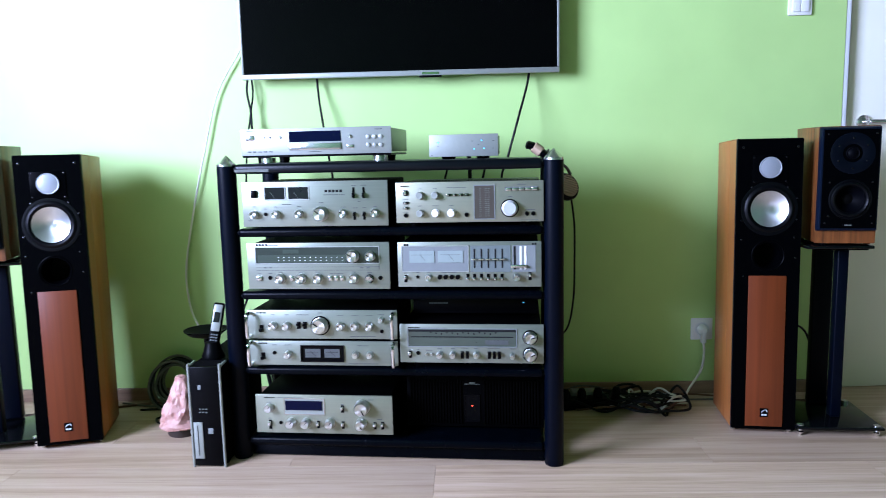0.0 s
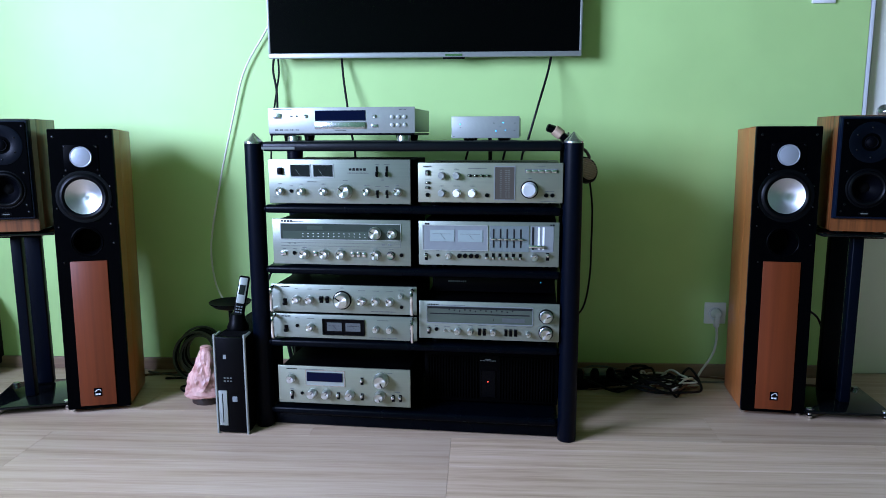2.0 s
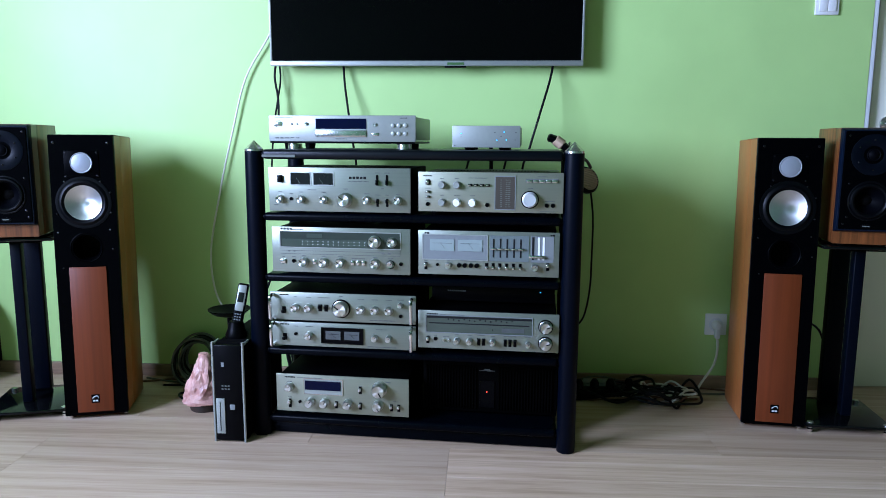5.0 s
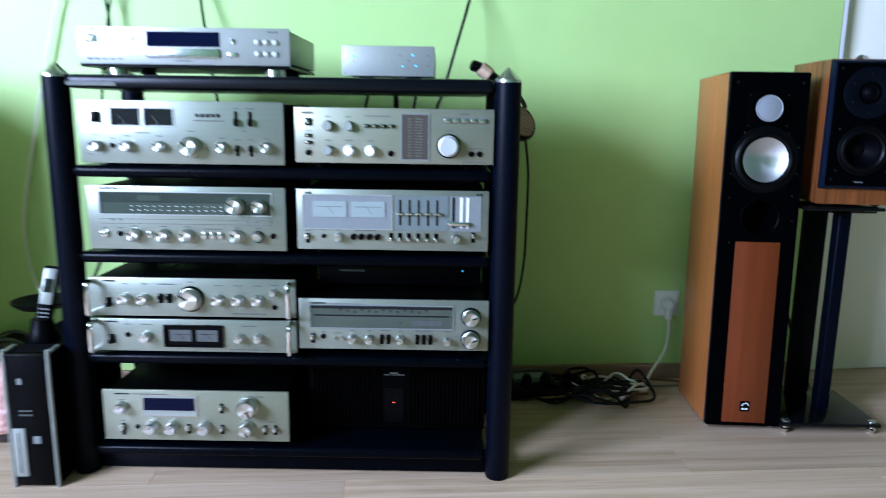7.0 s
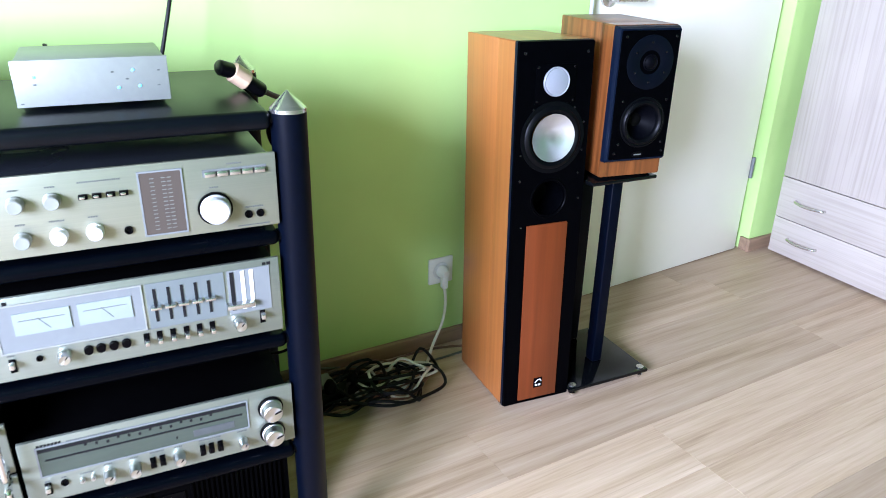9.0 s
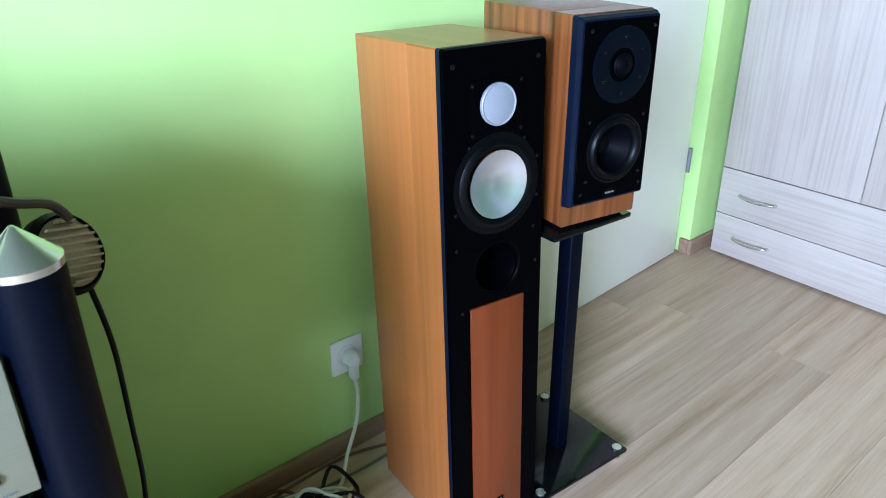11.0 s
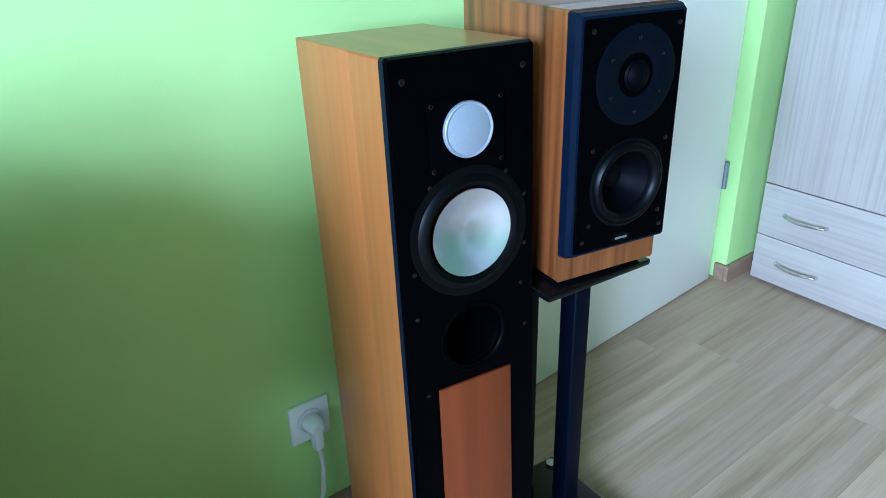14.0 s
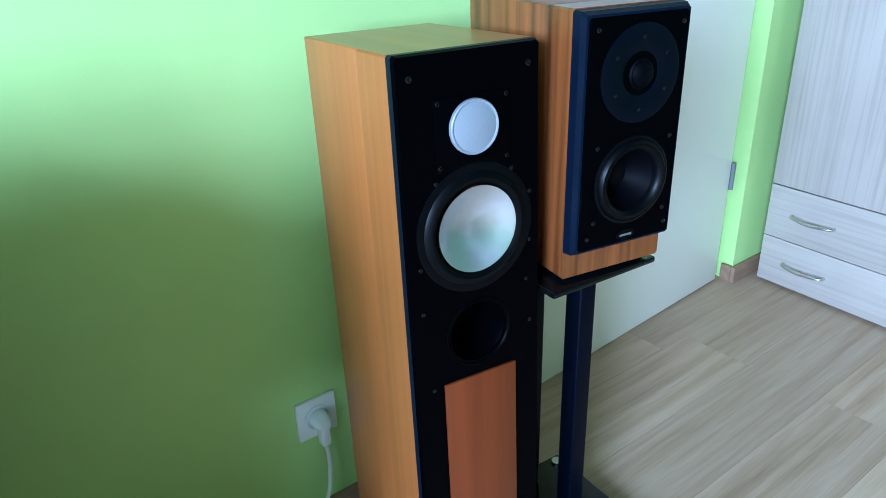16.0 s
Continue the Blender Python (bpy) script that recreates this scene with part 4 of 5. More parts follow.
def floor_speaker():
    """Built with its front's foot middle at the origin, front towards -y."""
    o = thing("floor_speaker", pose(0, 0, 0), "tall cherry veneer floor speaker with black front and red wood panel", "loudspeaker", "floor speakers")
    w, d, z0, z1 = 0.1, 0.275, 0.031, 0.980
    cab = plate(-w, z0, w, z1 - 0.0005, 0.0178, 0.10, [(0, 0.757, 0.07), (0, 0.607, 0.05)])
    block(-w, 0.1002, z0, w, d, z1 - 0.0005, 0.0015, bm=cab)
    part("cabinet", cab, CHERRY, o, "cherry veneer cabinet")
    part("top_veneer", block(-w + 0.0005, 0.018, z1 - 0.0004, w - 0.0005, d - 0.0005, z1, 0.0), CHERRY_TOP, o)
    b = part("baffle", plate(-w, z0, w, z1, 0, 0.006, [(0, 0.757, 0.0665), (0, 0.607, 0.0435)], inset=0.002), BAFFLE, o, "satin black front baffle")
    part("baffle_edge", plate(-w, z0, w, z1, 0.0062, 0.0175, [(0, 0.757, 0.068), (0, 0.607, 0.045)]), BLUE_SHEEN_EDGE, o, "satin edge of the baffle")
    # tweeter
    part("tweeter_plate", block(-0.053, -0.0022, 0.838, 0.053, 0.002, 0.927, 0.001), BAFFLE, b)
    part("tweeter_dome", turned([(0.0340, 0), (0.0340, 0.0045), (0.0328, 0.0062), (0.0312, 0.0060), (0.0300, 0.0052), (0.022, 0.0072), (0.0, 0.0090)], at_front(0, -0.002, 0.888), 40), DOME_GREY, b, "pale grey tweeter grille")
    # woofer
    bm = turned([(0.086, 0.0), (0.086, 0.0022), (0.079, 0.003), (0.076, 0.0028), (0.072, 0.006), (0.067, 0.0075), (0.061, 0.0055), (0.0565, 0.001), (0.0565, -0.010), (0.066, -0.012)], at_front(0, 0, 0.757), 48)
    part("surround", bm, RUBBER, b, "black rubber surround")
    part("cone", turned([(0.0575, 0.004), (0.054, 0.0022), (0.042, -0.0058), (0.028, -0.0125), (0.019, -0.0155), (0.012, -0.0168), (0, -0.0172)], at_front(0, -0.0030, 0.757), 48), CONE_SILVER, b, "dished silver cone")
    # port
    part("port", turned([(0.051, 0.0), (0.049, 0.0010), (0.046, -0.001), (0.042, -0.008), (0.0385, -0.020), (0.036, -0.045), (0.036, -0.075)], at_front(0, -0.001, 0.607), 40), BAFFLE, b, "flared bass port")
    part("port_hole", turned([(0.037, 0.0), (0, 0.0)], at_front(0, 0.074, 0.607), 36), INNER_SHADE, b)
    # red wood inlay and its badge
    inlay = part("wood_panel", block(-0.0575, -0.004, z0 + 0.012, 0.0575, 0.002, 0.542, 0.001), RED_CHERRY, b, "red cherry inlay panel")
    bm = block(-0.013, -0.0055, 0.075, 0.013, -0.004, 0.104, 0.0005)
    part("badge", bm, PLASTIC_BLACK, inlay, "small black badge")
    bm = block(-0.008, -0.0062, 0.080, -0.001, -0.0055, 0.085)
    block(0.001, -0.0062, 0.080, 0.008, -0.0055, 0.085, bm=bm)
    arc = rope([(-0.009, -0.0058, 0.090), (-0.002, -0.0058, 0.097), (0.006, -0.0058, 0.099), (0.010, -0.0058, 0.092)], 0.0012, 6)
    part("badge_print", join(bm, arc), PALE_INK, inlay)
    for x in (-0.082, 0.082):
        screw(b, x, 0, 0.953, 0.0042)
    for x, z in ((-0.048, 0.921), (0.048, 0.921), (-0.048, 0.844), (0.048, 0.844), (-0.055, 0.826), (0.055, 0.826), (0.083, 0.790), (0.083, 0.722), (-0.083, 0.720), (-0.083, 0.658), (0.083, 0.600), (-0.074, 0.540), (0.077, 0.665)):
        screw(b, x, -0.001, z, 0.003)
    for x in (-0.088, 0.088):
        for y in (0.03, d - 0.03):
            tip = FLOOR if y < 0.1 else FLOOR + 0.0075
            part("spike", turned([(0, tip), (0.004, tip), (0.008, tip + 0.003), (0.011, 0.031), (0, 0.031)], pose(x, y, 0), 14), STEEL, o, "steel spike foot")
    return o


SPK_R = pose(1.170, 2.687, 0.001, -2.0, 0, -2.8)      # both lean back a little on their spikes
SPK_L = pose(-1.104, 2.446, 0.001, -2.0, 0, 20.0)
right = floor_speaker()
right.matrix_world = SPK_R
copy_thing(right, SPK_L)


def shelf_speaker():
    """Origin under the front's foot middle, at the cabinet's underside."""
    o = thing("bookshelf_speaker", pose(0, 0, 0), "walnut veneer bookshelf speaker with proud black baffle", "loudspeaker", "bookshelf speakers")
    w, d, h = 0.087, 0.255, 0.364
    cab = plate(-w, 0, w, h, 0.0, 0.05, [(0.003, 0.139, 0.052)])
    block(-w, 0.0502, 0, w, d, h, 0.002, bm=cab)
    part("cabinet", cab, WALNUT, o, "walnut veneer cabinet")
    b = part("baffle", plate(-w + 0.009, 0.049, w - 0.009, h - 0.010, -0.0245, -0.0215, [(0.003, 0.139, 0.048)], inset=0.001), BAFFLE, o, "black baffle")
    part("baffle_rim", plate(-w + 0.002, 0.042, w - 0.002, h - 0.003, -0.0213, -0.0132, [(0.003, 0.139, 0.049)], inset=0.0035), BLUE_SHEEN_EDGE, o, "bevelled black baffle rim coloured for blue window sheen")
    part("baffle_edge", plate(-w + 0.0005, 0.040, w - 0.0005, h - 0.0012, -0.013, -0.0002, [(0.003, 0.139, 0.050)], inset=0.0015), BLUE_SHEEN_EDGE, o, "black baffle edge coloured for blue window sheen")
    tw, wf = at_front(0.004, -0.0245, 0.281), at_front(0.003, -0.0245, 0.139)
    part("tweeter_plate", turned([(0.063, 0), (0.063, 0.0012), (0.061, 0.0018), (0.03, 0.0012), (0.024, -0.002), (0, -0.002)], tw, 48), PLATE_BLACK, b, "round tweeter plate")
    part("tweeter_dome", turned([(0.020, 0.002), (0.018, 0.0045), (0.0155, 0.0032), (0.012, 0.0062), (0.006, 0.009), (0, 0.0098)], tw, 32), CONE_BLACK, b)
    part("surround", turned([(0.062, 0.0), (0.0615, 0.0020), (0.0585, 0.0030), (0.0565, 0.0022), (0.0555, 0.0045), (0.0525, 0.0075), (0.0485, 0.0082), (0.0445, 0.0060), (0.0415, 0.0010), (0.040, -0.006), (0.046, -0.010)], wf, 48), RUBBER, b)
    part("cone", turned([(0.0410, -0.003), (0.036, -0.010), (0.027, -0.022), (0.016, -0.031)], wf, 48), CONE_BLACK, b, "black woofer cone")
    part("dust_cap", turned([(0.017, -0.031), (0.012, -0.028), (0.006, -0.026), (0, -0.0255)], wf, 32), INNER_SHADE, b)
    part("badge", turned([(0, 0), (0.016, 0), (0.016, 0.0016), (0, 0.0016)], Matrix.Translation((0, -0.0245, 0.060)) @ Matrix.Diagonal((1, 1, 0.45, 1)) @ FRONT, 24), PLASTIC_BLACK, b, "small oval badge")
    part("badge_print", block(-0.010, -0.0268, 0.0585, 0.010, -0.0260, 0.0615), GREY_INK, b)
    for x, z in ((-0.066, 0.340), (0.068, 0.340), (-0.066, 0.066), (0.068, 0.066), (-0.057, 0.192), (0.063, 0.192), (-0.057, 0.088), (0.063, 0.088)):
        screw(b, x, -0.0242, z, 0.0034)
    for k in range(6):
        a = radians(30 + 60 * k)
        screw(b, 0.004 + 0.046 * math.cos(a), -0.0258, 0.281 + 0.046 * math.sin(a), 0.0026)
    return o


def speaker_stand(side):
    """Origin on the floor under the top plate's middle; side 1 or -1 mirrors the pillars."""
    o = thing("speaker_stand", pose(0, 0, 0), "black metal speaker stand with glass base on spikes", "speaker stand", "speaker stands")
    xs = sorted((-0.122 * side, 0.080 * side))
    part("top_plate", block(xs[0], -0.118, 0.630, xs[1], 0.126, 0.640, 0.003), BLACK_GLASS, o, "black glass top plate")
    part("under_plate", block(-0.075, -0.09, 0.622, 0.075, 0.124, 0.6315, 0.002), CASE_BLACK, o)
    part("pillar", block(0.021 * side - 0.017, -0.042, 0.052, 0.021 * side + 0.017, -0.006, 0.623, 0.004, 3), TUBE, o, "square black front pillar")
    part("pillar", block(0.015 * side - 0.031, 0.089, 0.052, 0.015 * side + 0.031, 0.123, 0.623, 0.006, 3), TUBE, o, "broad black rear pillar")
    part("base_plate", block(-0.135, -0.135, 0.042, 0.135, 0.135, 0.052, 0.003), BLACK_GLASS, o, "black glass base")
    for x in (-0.118, 0.118):
        for y in (-0.118, 0.118):
            part("spike", turned([(0, 0), (0.003, 0), (0.009, 0.010), (0.010, 0.013), (0.006, 0.016), (0.006, 0.024), (0, 0.024)], pose(x, y, FLOOR), 14), CHROME, o, "chrome spike")
            part("bolt_cap", turned([(0.011, 0), (0.011, 0.003), (0, 0.004)], pose(x, y, 0.052), 16), STEEL, o)
    for x in (-0.065, 0.065):
        for y in (-0.09, 0.08):
            part("pad", turned([(0, 0), (0.004, 0), (0.014, 0.006), (0.014, 0.008), (0, 0.008)], pose(x, y, 0.640), 16), RUBBER, o, "black cone pad")
    return o


STAND_R = pose(1.403, 2.801, 0, 0, 0, 0)
BOOK_R = pose(1.393, 2.689, 0.648, 0, 0, -6.1)
STAND_L = pose(-1.3746, 2.5186, 0, 0, 0, 20)
BOOK_L = pose(-1.3275, 2.392, 0.648, 0, 0, 20)
for spot, side in ((STAND_R, 1), (STAND_L, -1)):
    speaker_stand(side).matrix_world = spot
bk = shelf_speaker()
bk.matrix_world = BOOK_R
copy_thing(bk, BOOK_L)


# ---- wardrobe ----
def wardrobe():
    """Front along y at x=0, facing -x; y runs from the wall side (0) towards the room (negative)."""
    o = thing("wardrobe", pose(2.644, 3.226, 0, 0, 0, 1.5), "tall bleached oak wardrobe with two doors and two drawers", "wardrobe")
    W, H, D = 0.925, 2.10, 0.55
    part("carcass", block(0.018, -W, 0.05, D, 0, H, 0.002), WARD_V, o)
    # The plinth's black stands for the shade beneath the drawers.
    part("plinth", block(0.05, -W + 0.01, FLOOR, D - 0.01, -0.01, 0.05), CASE_BLACK, o)
    for z0, z1 in ((0.029, 0.178), (0.181, 0.346)):
        dr = part("drawer_front", block(0, -W, z0, 0.0175, 0, z1, 0.0012), WARD_H, o, "drawer front with level grain")
        for y in (-0.145, -W + 0.145):
            z = (z0 + z1) / 2 + 0.0
            part("bow_handle", rope([(0.001, y + 0.064, z), (-0.012, y + 0.060, z), (-0.022, y + 0.03, z - 0.001), (-0.026, y, z - 0.001), (-0.022, y - 0.03, z - 0.001), (-0.012, y - 0.060, z), (0.001, y - 0.064, z)], 0.0058, 10), STEEL, dr, "bowed steel handle")
    for i, (a, b) in enumerate(((-W / 2 + 0.0015, 0), (-W, -W / 2 - 0.0015))):
        d = part("door", block(0, a, 0.350, 0.0175, b, H, 0.0012), WARD_V, o, "door with upright grain")
        y = -W / 2 + (0.05 if i == 0 else -0.05)
        part("bow_handle", rope([(0.001, y, 1.06), (-0.012, y, 1.064), (-0.026, y, 1.124), (-0.012, y, 1.184), (0.001, y, 1.188)], 0.0058, 10), STEEL, d)


wardrobe()


# ---- computer, telephone, lamp and other floor things ----
def desktop_computer():
    o = thing("desktop_computer", pose(-0.571, 2.332, FLOOR, 0, 0, 2), "slim black desktop computer standing upright with silver edges", "computer")
    w, d, h = 0.052, 0.37, 0.320
    part("case", block(-w + 0.003, 0.012, 0.004, w - 0.003, d, h - 0.003, 0.004), CASE_BLACK, o)
    part("front_panel", block(-w + 0.007, -0.004, 0.006, w - 0.007, 0.0118, h - 0.002, 0.004), PLASTIC_BLACK, o)
    for s in (-1, 1):
        x = s * (w - 0.0035)
        part("silver_edge", rope([(x, 0.004, 0.004), (x, 0.001, 0.02), (x, 0.001, h - 0.02), (x, 0.008, h - 0.004), (x, 0.05, h)], 0.0042, 8), SILVER_PAINT, o, "silver edge strip")
    bm = None
    for i in range(9):
        bm = block(-w + 0.012, 0.015 + i * 0.006, h - 0.004, w - 0.012, 0.018 + i * 0.006, h - 0.001, bm=bm)
    part("vent", bm, INNER_SHADE, o)
    part("optical_drive", block(-0.040, -0.008, 0.03, -0.012, -0.003, 0.145, 0.001), SILVER_PAINT, o, "silver disc drive")
    part("drive_slot", block(-0.028, -0.0088, 0.04, -0.0255, -0.0078, 0.135), INK, o)
    part("sticker", block(0.004, -0.0048, 0.108, 0.020, -0.0035, 0.126, 0.0005), GREY_BOX, o)
    part("badge", block(-0.020, -0.0048, 0.248, -0.011, -0.0035, 0.262), GREY_BOX, o)
    for x in (-0.018, -0.008, 0.002):
        for z in (0.176, 0.186):
            part("socket_hole", block(x - 0.003, -0.005, z - 0.002, x + 0.003, -0.0035, z + 0.002), GREY_INK, o)
    for y in (0.04, d - 0.04):
        part("foot", block(-w + 0.006, y - 0.012, 0, w - 0.006, y + 0.012, 0.005), RUBBER, o)


def cordless_phone():
    o = thing("cordless_phone", pose(-0.582, 2.43, FLOOR + 0.3185, 0, 0, 10), "black cordless telephone standing in its cradle", "telephone")
    part("cradle", turned([(0, 0), (0.034, 0), (0.035, 0.008), (0.028, 0.024), (0.022, 0.05), (0.018, 0.052), (0, 0.05)], pose(0, 0, 0), 28), PLASTIC_BLACK, o, "round black cradle")
    bm = block(-0.017, -0.011, 0.0, 0.017, 0.011, 0.152, 0.007, 3)
    lean = pose(0, -0.005, 0.022, -14, 9, 0)
    hs = part("handset", bm, PLASTIC_BLACK, o, "black handset with silver front", place=lean)
    part("front_shell", block(-0.0135, -0.0135, 0.062, 0.0135, -0.010, 0.146, 0.003), SILVER_PAINT, hs, "silver handset front")
    part("display", block(-0.0095, -0.015, 0.090, 0.0095, -0.013, 0.122, 0.001), METER, hs)
    for i in range(4):
        for k in range(3):
            part("key", block(-0.0105 + k * 0.0078, -0.0128, 0.022 + i * 0.009, -0.0055 + k * 0.0078, -0.0105, 0.0262 + i * 0.009, 0.0008), GREY_BOX, hs)


def salt_lamp():
    o = thing("salt_lamp", pose(-0.782, 2.60, FLOOR), "pink rock salt lamp on a round dark base", "lamp")
    part("base", turned([(0, 0), (0.054, 0), (0.056, 0.005), (0.054, 0.024), (0.050, 0.026), (0, 0.026)], pose(0, 0, 0), 32), BASE_WOOD, o, "round dark wooden base")
    made = bmesh.new()
    bmesh.ops.create_icosphere(made, subdivisions=4, radius=1)
    for v in made.verts:
        c = v.co
        h = (c.z + 1) / 2
        r = 0.066 * (1 - 0.80 * h ** 1.35)
        flat = (c.x ** 2 + c.y ** 2) ** 0.5
        k = r / max(flat, 0.25) if flat > 0.02 else r
        k = min(k, r / 0.25)
        n = noise.noise(c * 2.3) * 0.16 + noise.noise(c * 5.5) * 0.08
        cell = noise.cell(c * 3.1) * 0.05
        v.co = Vector((c.x * k * (1 + n + cell) * 1.18, c.y * 1.1 * k * (1 + n + cell), 0.026 + 0.178 * (h + 0.02 * n)))
    part("salt_rock", made, SALT, o, "rough pink salt crystal", smooth=False)


def dish_antenna():
    o = thing("dish_antenna", pose(-0.700, 2.64, FLOOR), "shallow black dish on a thin stand", "antenna")
    part("foot", turned([(0, 0), (0.06, 0), (0.06, 0.006), (0.01, 0.012), (0, 0.012)], pose(0, 0, 0), 28), PLASTIC_BLACK, o)
    part("stem", turned([(0, 0.01), (0.009, 0.01), (0.008, 0.331), (0, 0.331)], pose(0, 0, 0), 16), PLASTIC_BLACK, o)
    part("dish", turned([(0, 0.326), (0.02, 0.327), (0.055, 0.338), (0.072, 0.352), (0.073, 0.356), (0.055, 0.348), (0.02, 0.338), (0, 0.336)], pose(0, 0, 0), 40), PLASTIC_BLACK, o, "shallow black dish")


def subwoofer():
    o = thing("subwoofer", pose(-1.93, 2.62, FLOOR, 0, 0, 5), "black cube subwoofer against the wall", "subwoofer")
    part("cabinet", block(-0.16, 0.0, 0.02, 0.16, 0.23, 0.31, 0.006), PLASTIC_BLACK, o)
    part("grille", block(-0.15, -0.012, 0.03, 0.15, 0.0, 0.30, 0.005), CASE_BLACK, o)
    for x in (-0.13, 0.13):
        for y in (0.03, 0.2):
            part("foot", turned([(0, 0), (0.014, 0), (0.016, 0.02), (0, 0.02)], pose(x, y, 0), 14), RUBBER, o)


def headphones():
    o = thing("headphones", pose(0.482, 2.655, 0.797), "black headphones with bronze mesh cups hung over the rack corner", "headphones")
    # headband over the shelf corner
    part("headband", strap([(-0.076, -0.072, 0.180), (-0.060, -0.075, 0.175), (-0.036, -0.08, 0.158), (-0.012, -0.08, 0.140)], 0.030, 0.013), PLASTIC_BLACK, o, "padded black headband")
    part("tan_pad", strap([(-0.056, -0.0762, 0.1728), (-0.044, -0.0785, 0.164), (-0.036, -0.080, 0.158)], 0.0315, 0.017), TAN, o, "tan leather band")
    part("yoke", rope([(-0.014, -0.08, 0.142), (0.012, -0.06, 0.126), (0.043, -0.03, 0.108), (0.058, -0.015, 0.085)], 0.005, 8), BASE_WOOD, o)
    cup = Matrix.Translation((0.045, -0.01, 0.045)) @ Matrix.Rotation(radians(62), 4, "X") @ Matrix.Rotation(radians(35), 4, "Y")
    part("ear_cup", turned([(0, -0.02), (0.035, -0.02), (0.044, -0.008), (0.045, 0.006), (0.040, 0.014), (0.037, 0.012)], cup, 32), PLASTIC_BLACK, o, "black ear cup")
    part("mesh", turned([(0.038, 0.011), (0.03, 0.015), (0.015, 0.018), (0, 0.019)], cup, 32), GRILLE_TAN, o, "bronze mesh cover")
    bm = None
    for i in range(-4, 5):
        half = (0.034 ** 2 - (i * 0.008) ** 2) ** 0.5
        r = block(-half, i * 0.008 - 0.0012, 0.014, half, i * 0.008 + 0.0012, 0.0195)
        r.transform(cup)
        bm = join(bm, r) if bm else r
    part("mesh_rib", bm, TAN, o)
    part("lead", rope([(0.062, -0.005, 0.005), (0.072, 0.0, -0.08), (0.074, 0.02, -0.2), (0.072, 0.03, -0.32), (0.055, 0.04, -0.42), (0.02, 0.05, -0.46), (-0.03, 0.08, -0.47)], 0.0032, 8), CABLE_BLACK, o, "thin black lead")


desktop_computer()
cordless_phone()
salt_lamp()
dish_antenna()
subwoofer()
headphones()


# ---- cables ----
def cable(name, points, r, mat, label, steps=6):
    points = [(x, y, max(z, FLOOR + r)) for x, y, z in points]
    return tagged(part(name, rope(points, r, 8, steps), mat), label, "cable")


def W(u, off, z):
    """A point off metres in front of the green wall."""
    p = ROOM @ Vector((u, -off, z))
    return (p.x, p.y, p.z)


cable("aerial_cable", [W(-0.60, 0.02, 1.42), W(-0.645, 0.018, 1.339), W(-0.733, 0.018, 1.194), W(-0.79, 0.018, 1.0), W(-0.85, 0.018, 0.764), W(-0.895, 0.018, 0.541), W(-0.885, 0.03, 0.40), (-0.83, 2.86, 0.33), (-0.74, 2.72, 0.352)], 0.0036, CABLE_WHITE, "thin white aerial cable hanging down the green wall")
cable("video_cable", [W(-0.61, 0.018, 1.27), W(-0.617, 0.035, 1.20), W(-0.605, 0.04, 1.12), W(-0.60, 0.06, 1.04), W(-0.59, 0.12, 0.99)], 0.0042, CABLE_BLACK, "black cable from the television")
cable("video_cable", [W(-0.605, 0.016, 1.27), W(-0.595, 0.035, 1.19), W(-0.607, 0.04, 1.11), W(-0.62, 0.06, 1.0), W(-0.62, 0.10, 0.86)], 0.0036, CABLE_BLACK, "black cable from the television")
cable("video_cable", [W(-0.362, 0.018, 1.27), W(-0.352, 0.04, 1.17), W(-0.338, 0.06, 1.08), W(-0.32, 0.08, 0.97), W(-0.30, 0.11, 0.86), W(-0.30, 0.12, 0.7)], 0.0042, CABLE_BLACK, "black cable from the television")
cable("power_cable", [W(0.420, 0.018, 1.27), W(0.405, 0.05, 1.19), W(0.365, 0.11, 1.06), W(0.325, 0.12, 0.92), W(0.305, 0.12, 0.84), W(0.30, 0.12, 0.5)], 0.0042, CABLE_BLACK, "black cable from the television")
cable("audio_cable", [(0.14, 2.86, 0.99), (0.13, 2.87, 0.92), (0.11, 2.86, 0.84)], 0.004, CABLE_BLACK, "black audio cable behind the rack")
cable("audio_cable", [(0.27, 2.86, 0.98), (0.26, 2.87, 0.91), (0.24, 2.86, 0.82)], 0.004, CABLE_BLACK, "black audio cable behind the rack")
cable("audio_cable", [(0.20, 2.86, 0.98), (0.205, 2.87, 0.91), (0.205, 2.86, 0.80)], 0.007, CABLE_BLACK, "thick black audio cable behind the rack")
cable("phone_cable", [(-0.50, 2.84, 0.80), (-0.535, 2.83, 0.66), (-0.56, 2.74, 0.52), (-0.585, 2.66, 0.40), (-0.60, 2.60, 0.345)], 0.004, CABLE_BLACK, "black cable behind the computer")
cable("speaker_cable", [(-1.20, 2.72, 0.30), (-1.235, 2.73, 0.24), (-1.24, 2.72, 0.15), (-1.21, 2.70, 0.06), (-1.15, 2.75, 0.01)], 0.004, CABLE_BLACK, "thin black speaker cable behind the loudspeaker")
cable("speaker_cable", [(1.36, 2.98, 0.32), (1.42, 3.02, 0.27), (1.45, 3.02, 0.15), (1.42, 2.98, 0.02), (1.35, 2.97, 0.006)], 0.004, CABLE_BLACK, "thin black speaker cable behind the loudspeaker")
cable("speaker_cable", [(1.43, 2.935, 0.06), (1.45, 2.97, 0.09), (1.49, 2.98, 0.05), (1.47, 2.95, 0.006), (1.40, 2.99, 0.006)], 0.0045, CABLE_BLACK, "black speaker cable curled by the stand")
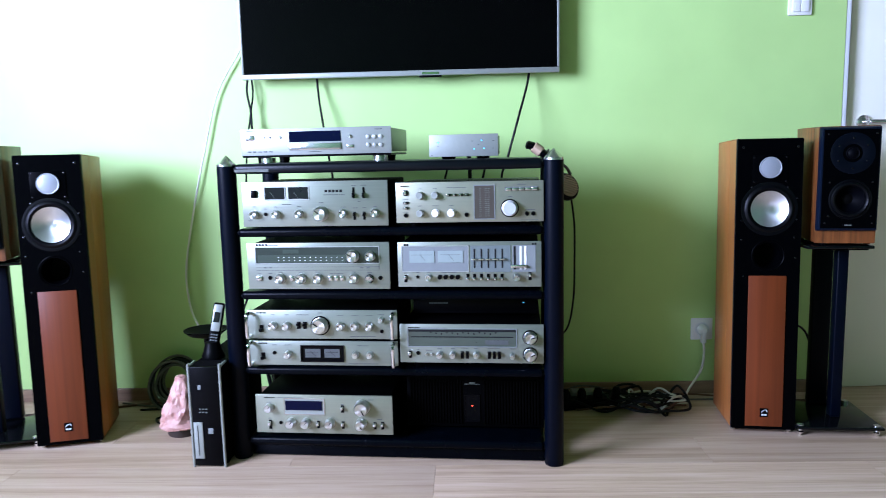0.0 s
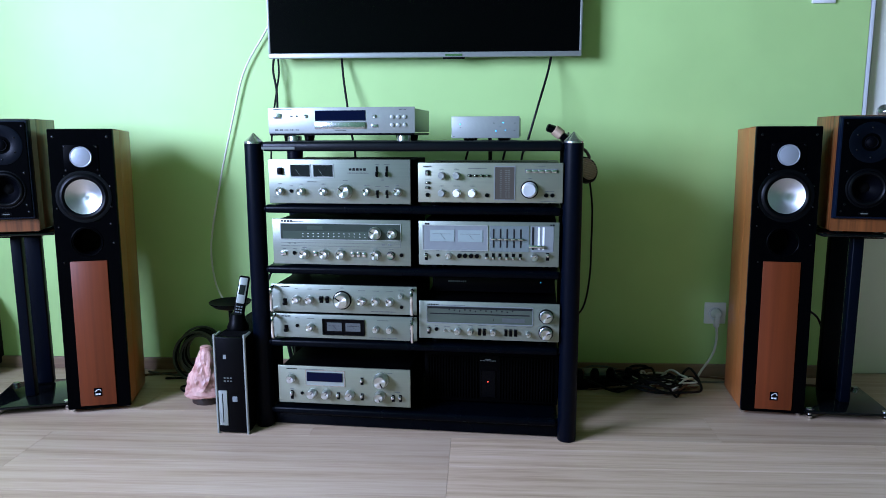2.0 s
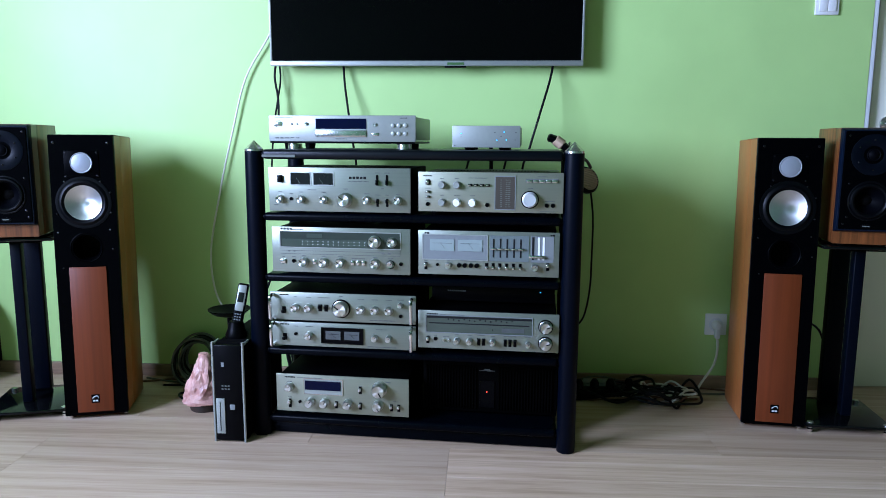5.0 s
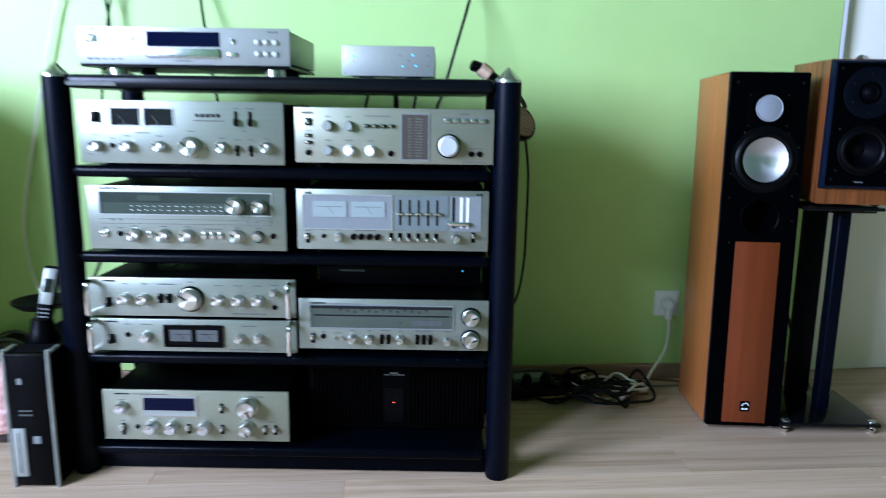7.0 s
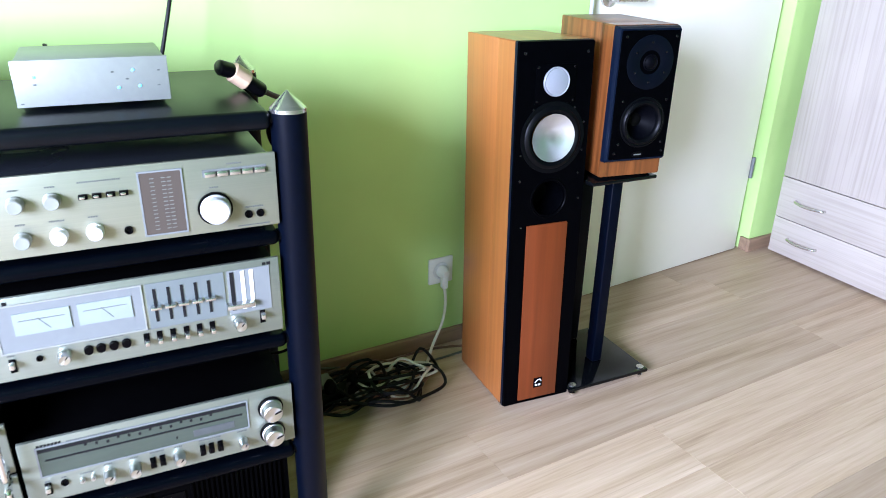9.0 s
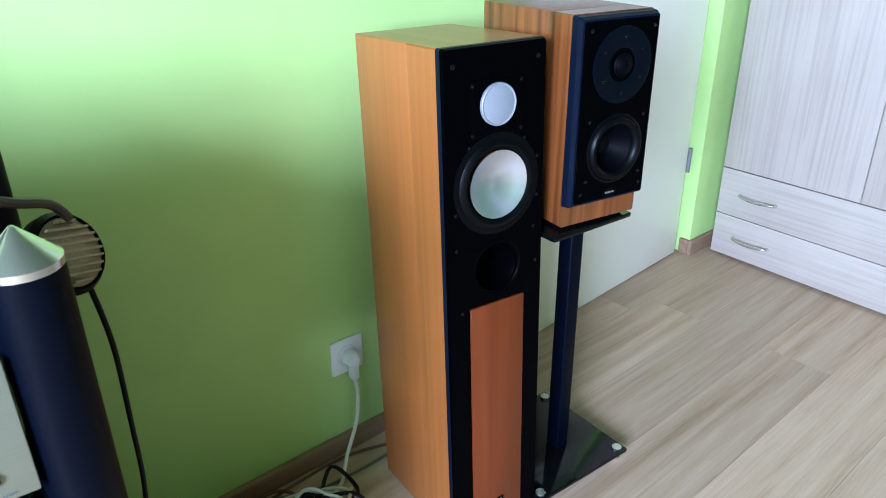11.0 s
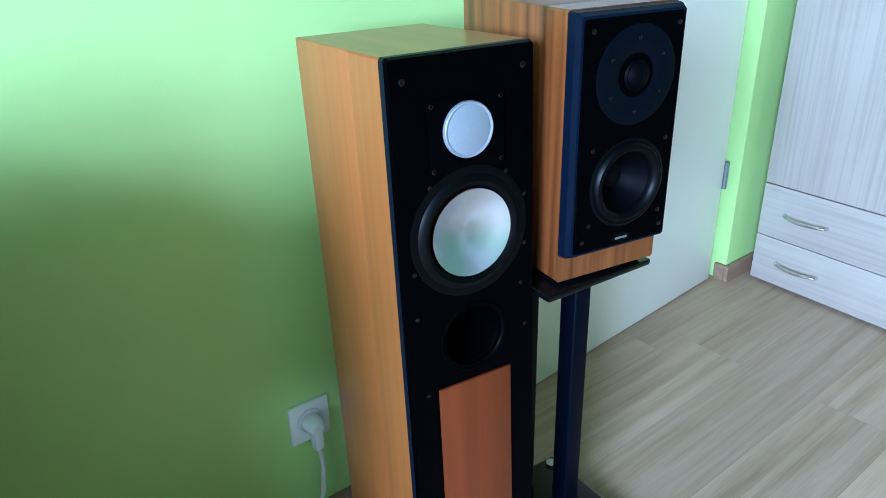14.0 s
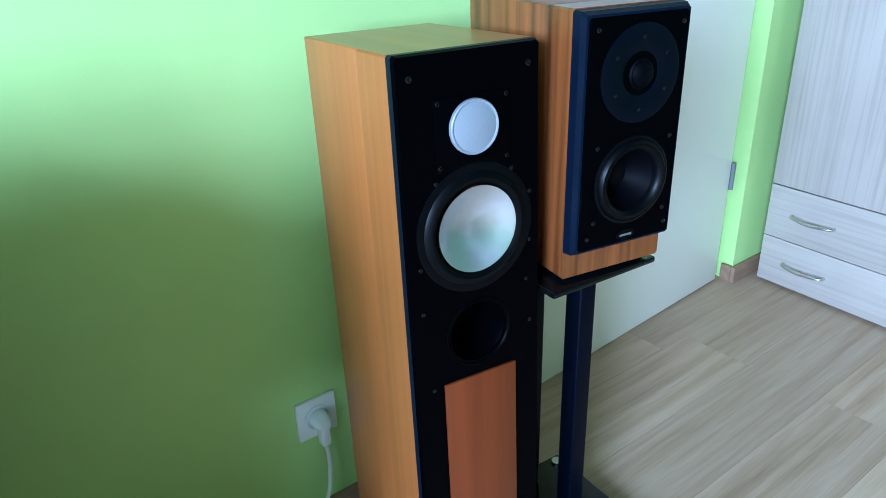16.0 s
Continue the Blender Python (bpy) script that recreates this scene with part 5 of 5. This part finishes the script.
cable("lamp_cord", [(-0.83, 2.66, 0.006), (-0.90, 2.66, 0.006), (-0.94, 2.71, 0.008), (-0.88, 2.76, 0.006), (-0.95, 2.80, 0.01), (-1.05, 2.79, 0.006)], 0.004, CABLE_BLACK, "black lamp cord lying on the floor")
cable("speaker_cable", [(-0.60, 2.86, 0.006), (-0.80, 2.84, 0.02), (-0.97, 2.87, 0.01), (-1.10, 2.84, 0.012), (-1.22, 2.78, 0.006)], 0.004, CABLE_BROWN, "brown speaker cable along the wall")
cable("speaker_cable", [(-0.60, 2.88, 0.010), (-0.84, 2.87, 0.008), (-1.0, 2.83, 0.018), (-1.16, 2.86, 0.008)], 0.0035, CABLE_GREY, "grey cable along the wall")

# Row of cords added to block the wall and keep this gap black.
for i in range(11):
    x = -0.560 + 0.019 * i
    cable("power_cable", [(x, 2.845 + 0.012 * (i % 2), 0.40), (x + 0.006, 2.86, 0.30), (x - 0.008, 2.85, 0.18), (x + 0.012, 2.862, 0.04)], 0.0085, CABLE_BLACK, "added black cord that darkens the gap behind the rack")
for i in range(3):
    cable("audio_cable", [(-0.452, 2.62, 0.846 - 0.006 * i), (-0.468 - 0.004 * i, 2.56, 0.835), (-0.472 - 0.004 * i, 2.52, 0.80), (-0.466, 2.54, 0.77 - 0.005 * i), (-0.452, 2.62, 0.762)], 0.0035, CABLE_BLACK if i else CABLE_GREY, "audio cable looped beside the amplifier")

# coil of cable leaning on the wall
rng = random.Random(7)
coil = thing("cable_coil", pose(0, 0, 0), "grey-green cable coiled and leaning on the wall", "cable")
for i in range(11):
    r = 0.052 + 0.042 * rng.random()
    y = 2.87 - 0.006 * i
    cx, cz = -0.935 + 0.020 * rng.random(), 0.092 + 0.014 * rng.random()
    part("loop", rope([(cx + r * 1.05 * math.cos(a), y + 0.03 * math.sin(a) + 0.004 * rng.random(), FLOOR + max(0.006, cz + r * math.sin(a))) for a in [2 * math.pi * k / 12 for k in range(12)]], 0.0048, 8, 4, None, True), CABLE_GREY if i % 3 else CABLE_BLACK, coil)


# tangle between rack and outlet
def tangle(name, seed, count, r, mat, x0, x1, y0, y1, h, label):
    g = random.Random(seed)
    for i in range(count):
        cx, cy = g.uniform(x0, x1), g.uniform(y0, y1)
        a0, rx, ry = g.uniform(0, 6.28), g.uniform(0.07, 0.16), g.uniform(0.045, 0.09)
        pts = [(cx - g.uniform(0.15, 0.3), cy + g.uniform(-0.03, 0.03), 0.006 + r)]
        turns = g.choice((7, 10, 13))
        for k in range(turns):
            a = a0 + k * 0.75
            pts.append((cx + rx * math.cos(a) * g.uniform(0.85, 1.1), cy + ry * math.sin(a), FLOOR + r + g.uniform(0.0, h)))
        pts.append((cx + g.uniform(0.05, 0.2), cy + g.uniform(0.0, 0.06), 0.002 + r))
        cable(name, pts, r, mat, label, 5)


tangle("extension_lead", 3, 7, 0.0045, CABLE_BLACK, 0.62, 0.95, 2.83, 2.96, 0.06, "black power cord in a tangle on the floor")
tangle("mains_cord", 11, 2, 0.0038, CABLE_WHITE, 0.82, 0.88, 2.90, 2.93, 0.055, "white mains cord in a tangle on the floor")
tangle("speaker_wire", 21, 5, 0.0036, CABLE_BROWN, 0.66, 0.85, 2.88, 3.0, 0.03, "brown speaker wire in a tangle on the floor")
cable("speaker_wire", [(0.52, 2.93, 0.03), (0.66, 3.00, 0.02), (0.85, 3.04, 0.014), (1.02, 3.06, 0.01), (1.16, 3.03, 0.008)], 0.0036, CABLE_BROWN, "brown speaker wire along the skirting")
cable("speaker_wire", [(0.52, 2.97, 0.05), (0.62, 3.03, 0.06), (0.78, 3.04, 0.03), (0.95, 3.0, 0.02), (1.12, 3.01, 0.008)], 0.0036, CABLE_GREY, "grey speaker wire along the skirting")


def power_strip():
    o = thing("power_strip", pose(0.60, 2.90, FLOOR, 0, 0, 12), "black power strip with plugs on the floor", "power strip")
    part("body", block(-0.14, -0.025, 0, 0.20, 0.025, 0.04, 0.006), PLASTIC_BLACK, o)
    for x in (-0.06, 0.0, 0.06, 0.13):
        bm = turned([(0, 0), (0.017, 0), (0.016, 0.022), (0.009, 0.034), (0, 0.035)], pose(x, 0, 0.04), 18)
        part("plug", bm, PLASTIC_BLACK, o)


def adapter_box():
    o = thing("adapter_box", pose(0.622, 2.955, FLOOR, 0, 0, 8), "small grey plastic adapter box on the floor", "adapter")
    part("shell", block(-0.06, -0.03, 0, 0.06, 0.03, 0.046, 0.006), GREY_BOX, o)
    part("lid", block(-0.056, -0.027, 0.0462, 0.056, 0.027, 0.050, 0.002), GREY_BOX, o)


power_strip()
adapter_box()

# ---- floor boards ----
BOARD_W, BOARD_L = 0.19, 1.285
ENDS = {1: 2.19, 2: 1.55, 3: 2.19, 4: 0.07, 5: 0.07}
shared = {}


def board_mesh(length, width, mat):
    tag = (round(length, 3), round(width, 3), mat.name)
    if tag not in shared:
        bm = block(-length / 2 + 0.0003, -width / 2 + 0.0003, -0.012, length / 2 - 0.0003, width / 2 - 0.0003, 0.0, 0.0002, 1)
        me = bpy.data.meshes.new("plank")
        bm.to_mesh(me)
        bm.free()
        me.materials.append(mat)
        shared[tag] = me
    return shared[tag]


row, top = 0, 0.132
rng = random.Random(5)
while top > V0:
    low = max(V0, -0.058 - BOARD_W * row)
    end = ENDS.get(row, rng.uniform(0, BOARD_L))
    u = end - BOARD_L * math.ceil((end - U0) / BOARD_L)
    while u < U1:
        a, b = max(u, U0), min(u + BOARD_L, U1)
        if b - a > 0.02:
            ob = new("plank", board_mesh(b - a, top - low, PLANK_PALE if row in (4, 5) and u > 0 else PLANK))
            ob.parent = floor
            ob.matrix_basis = Matrix.Translation(((a + b) / 2, (top + low) / 2, FLOOR))
        u += BOARD_L
    top = low
    row += 1
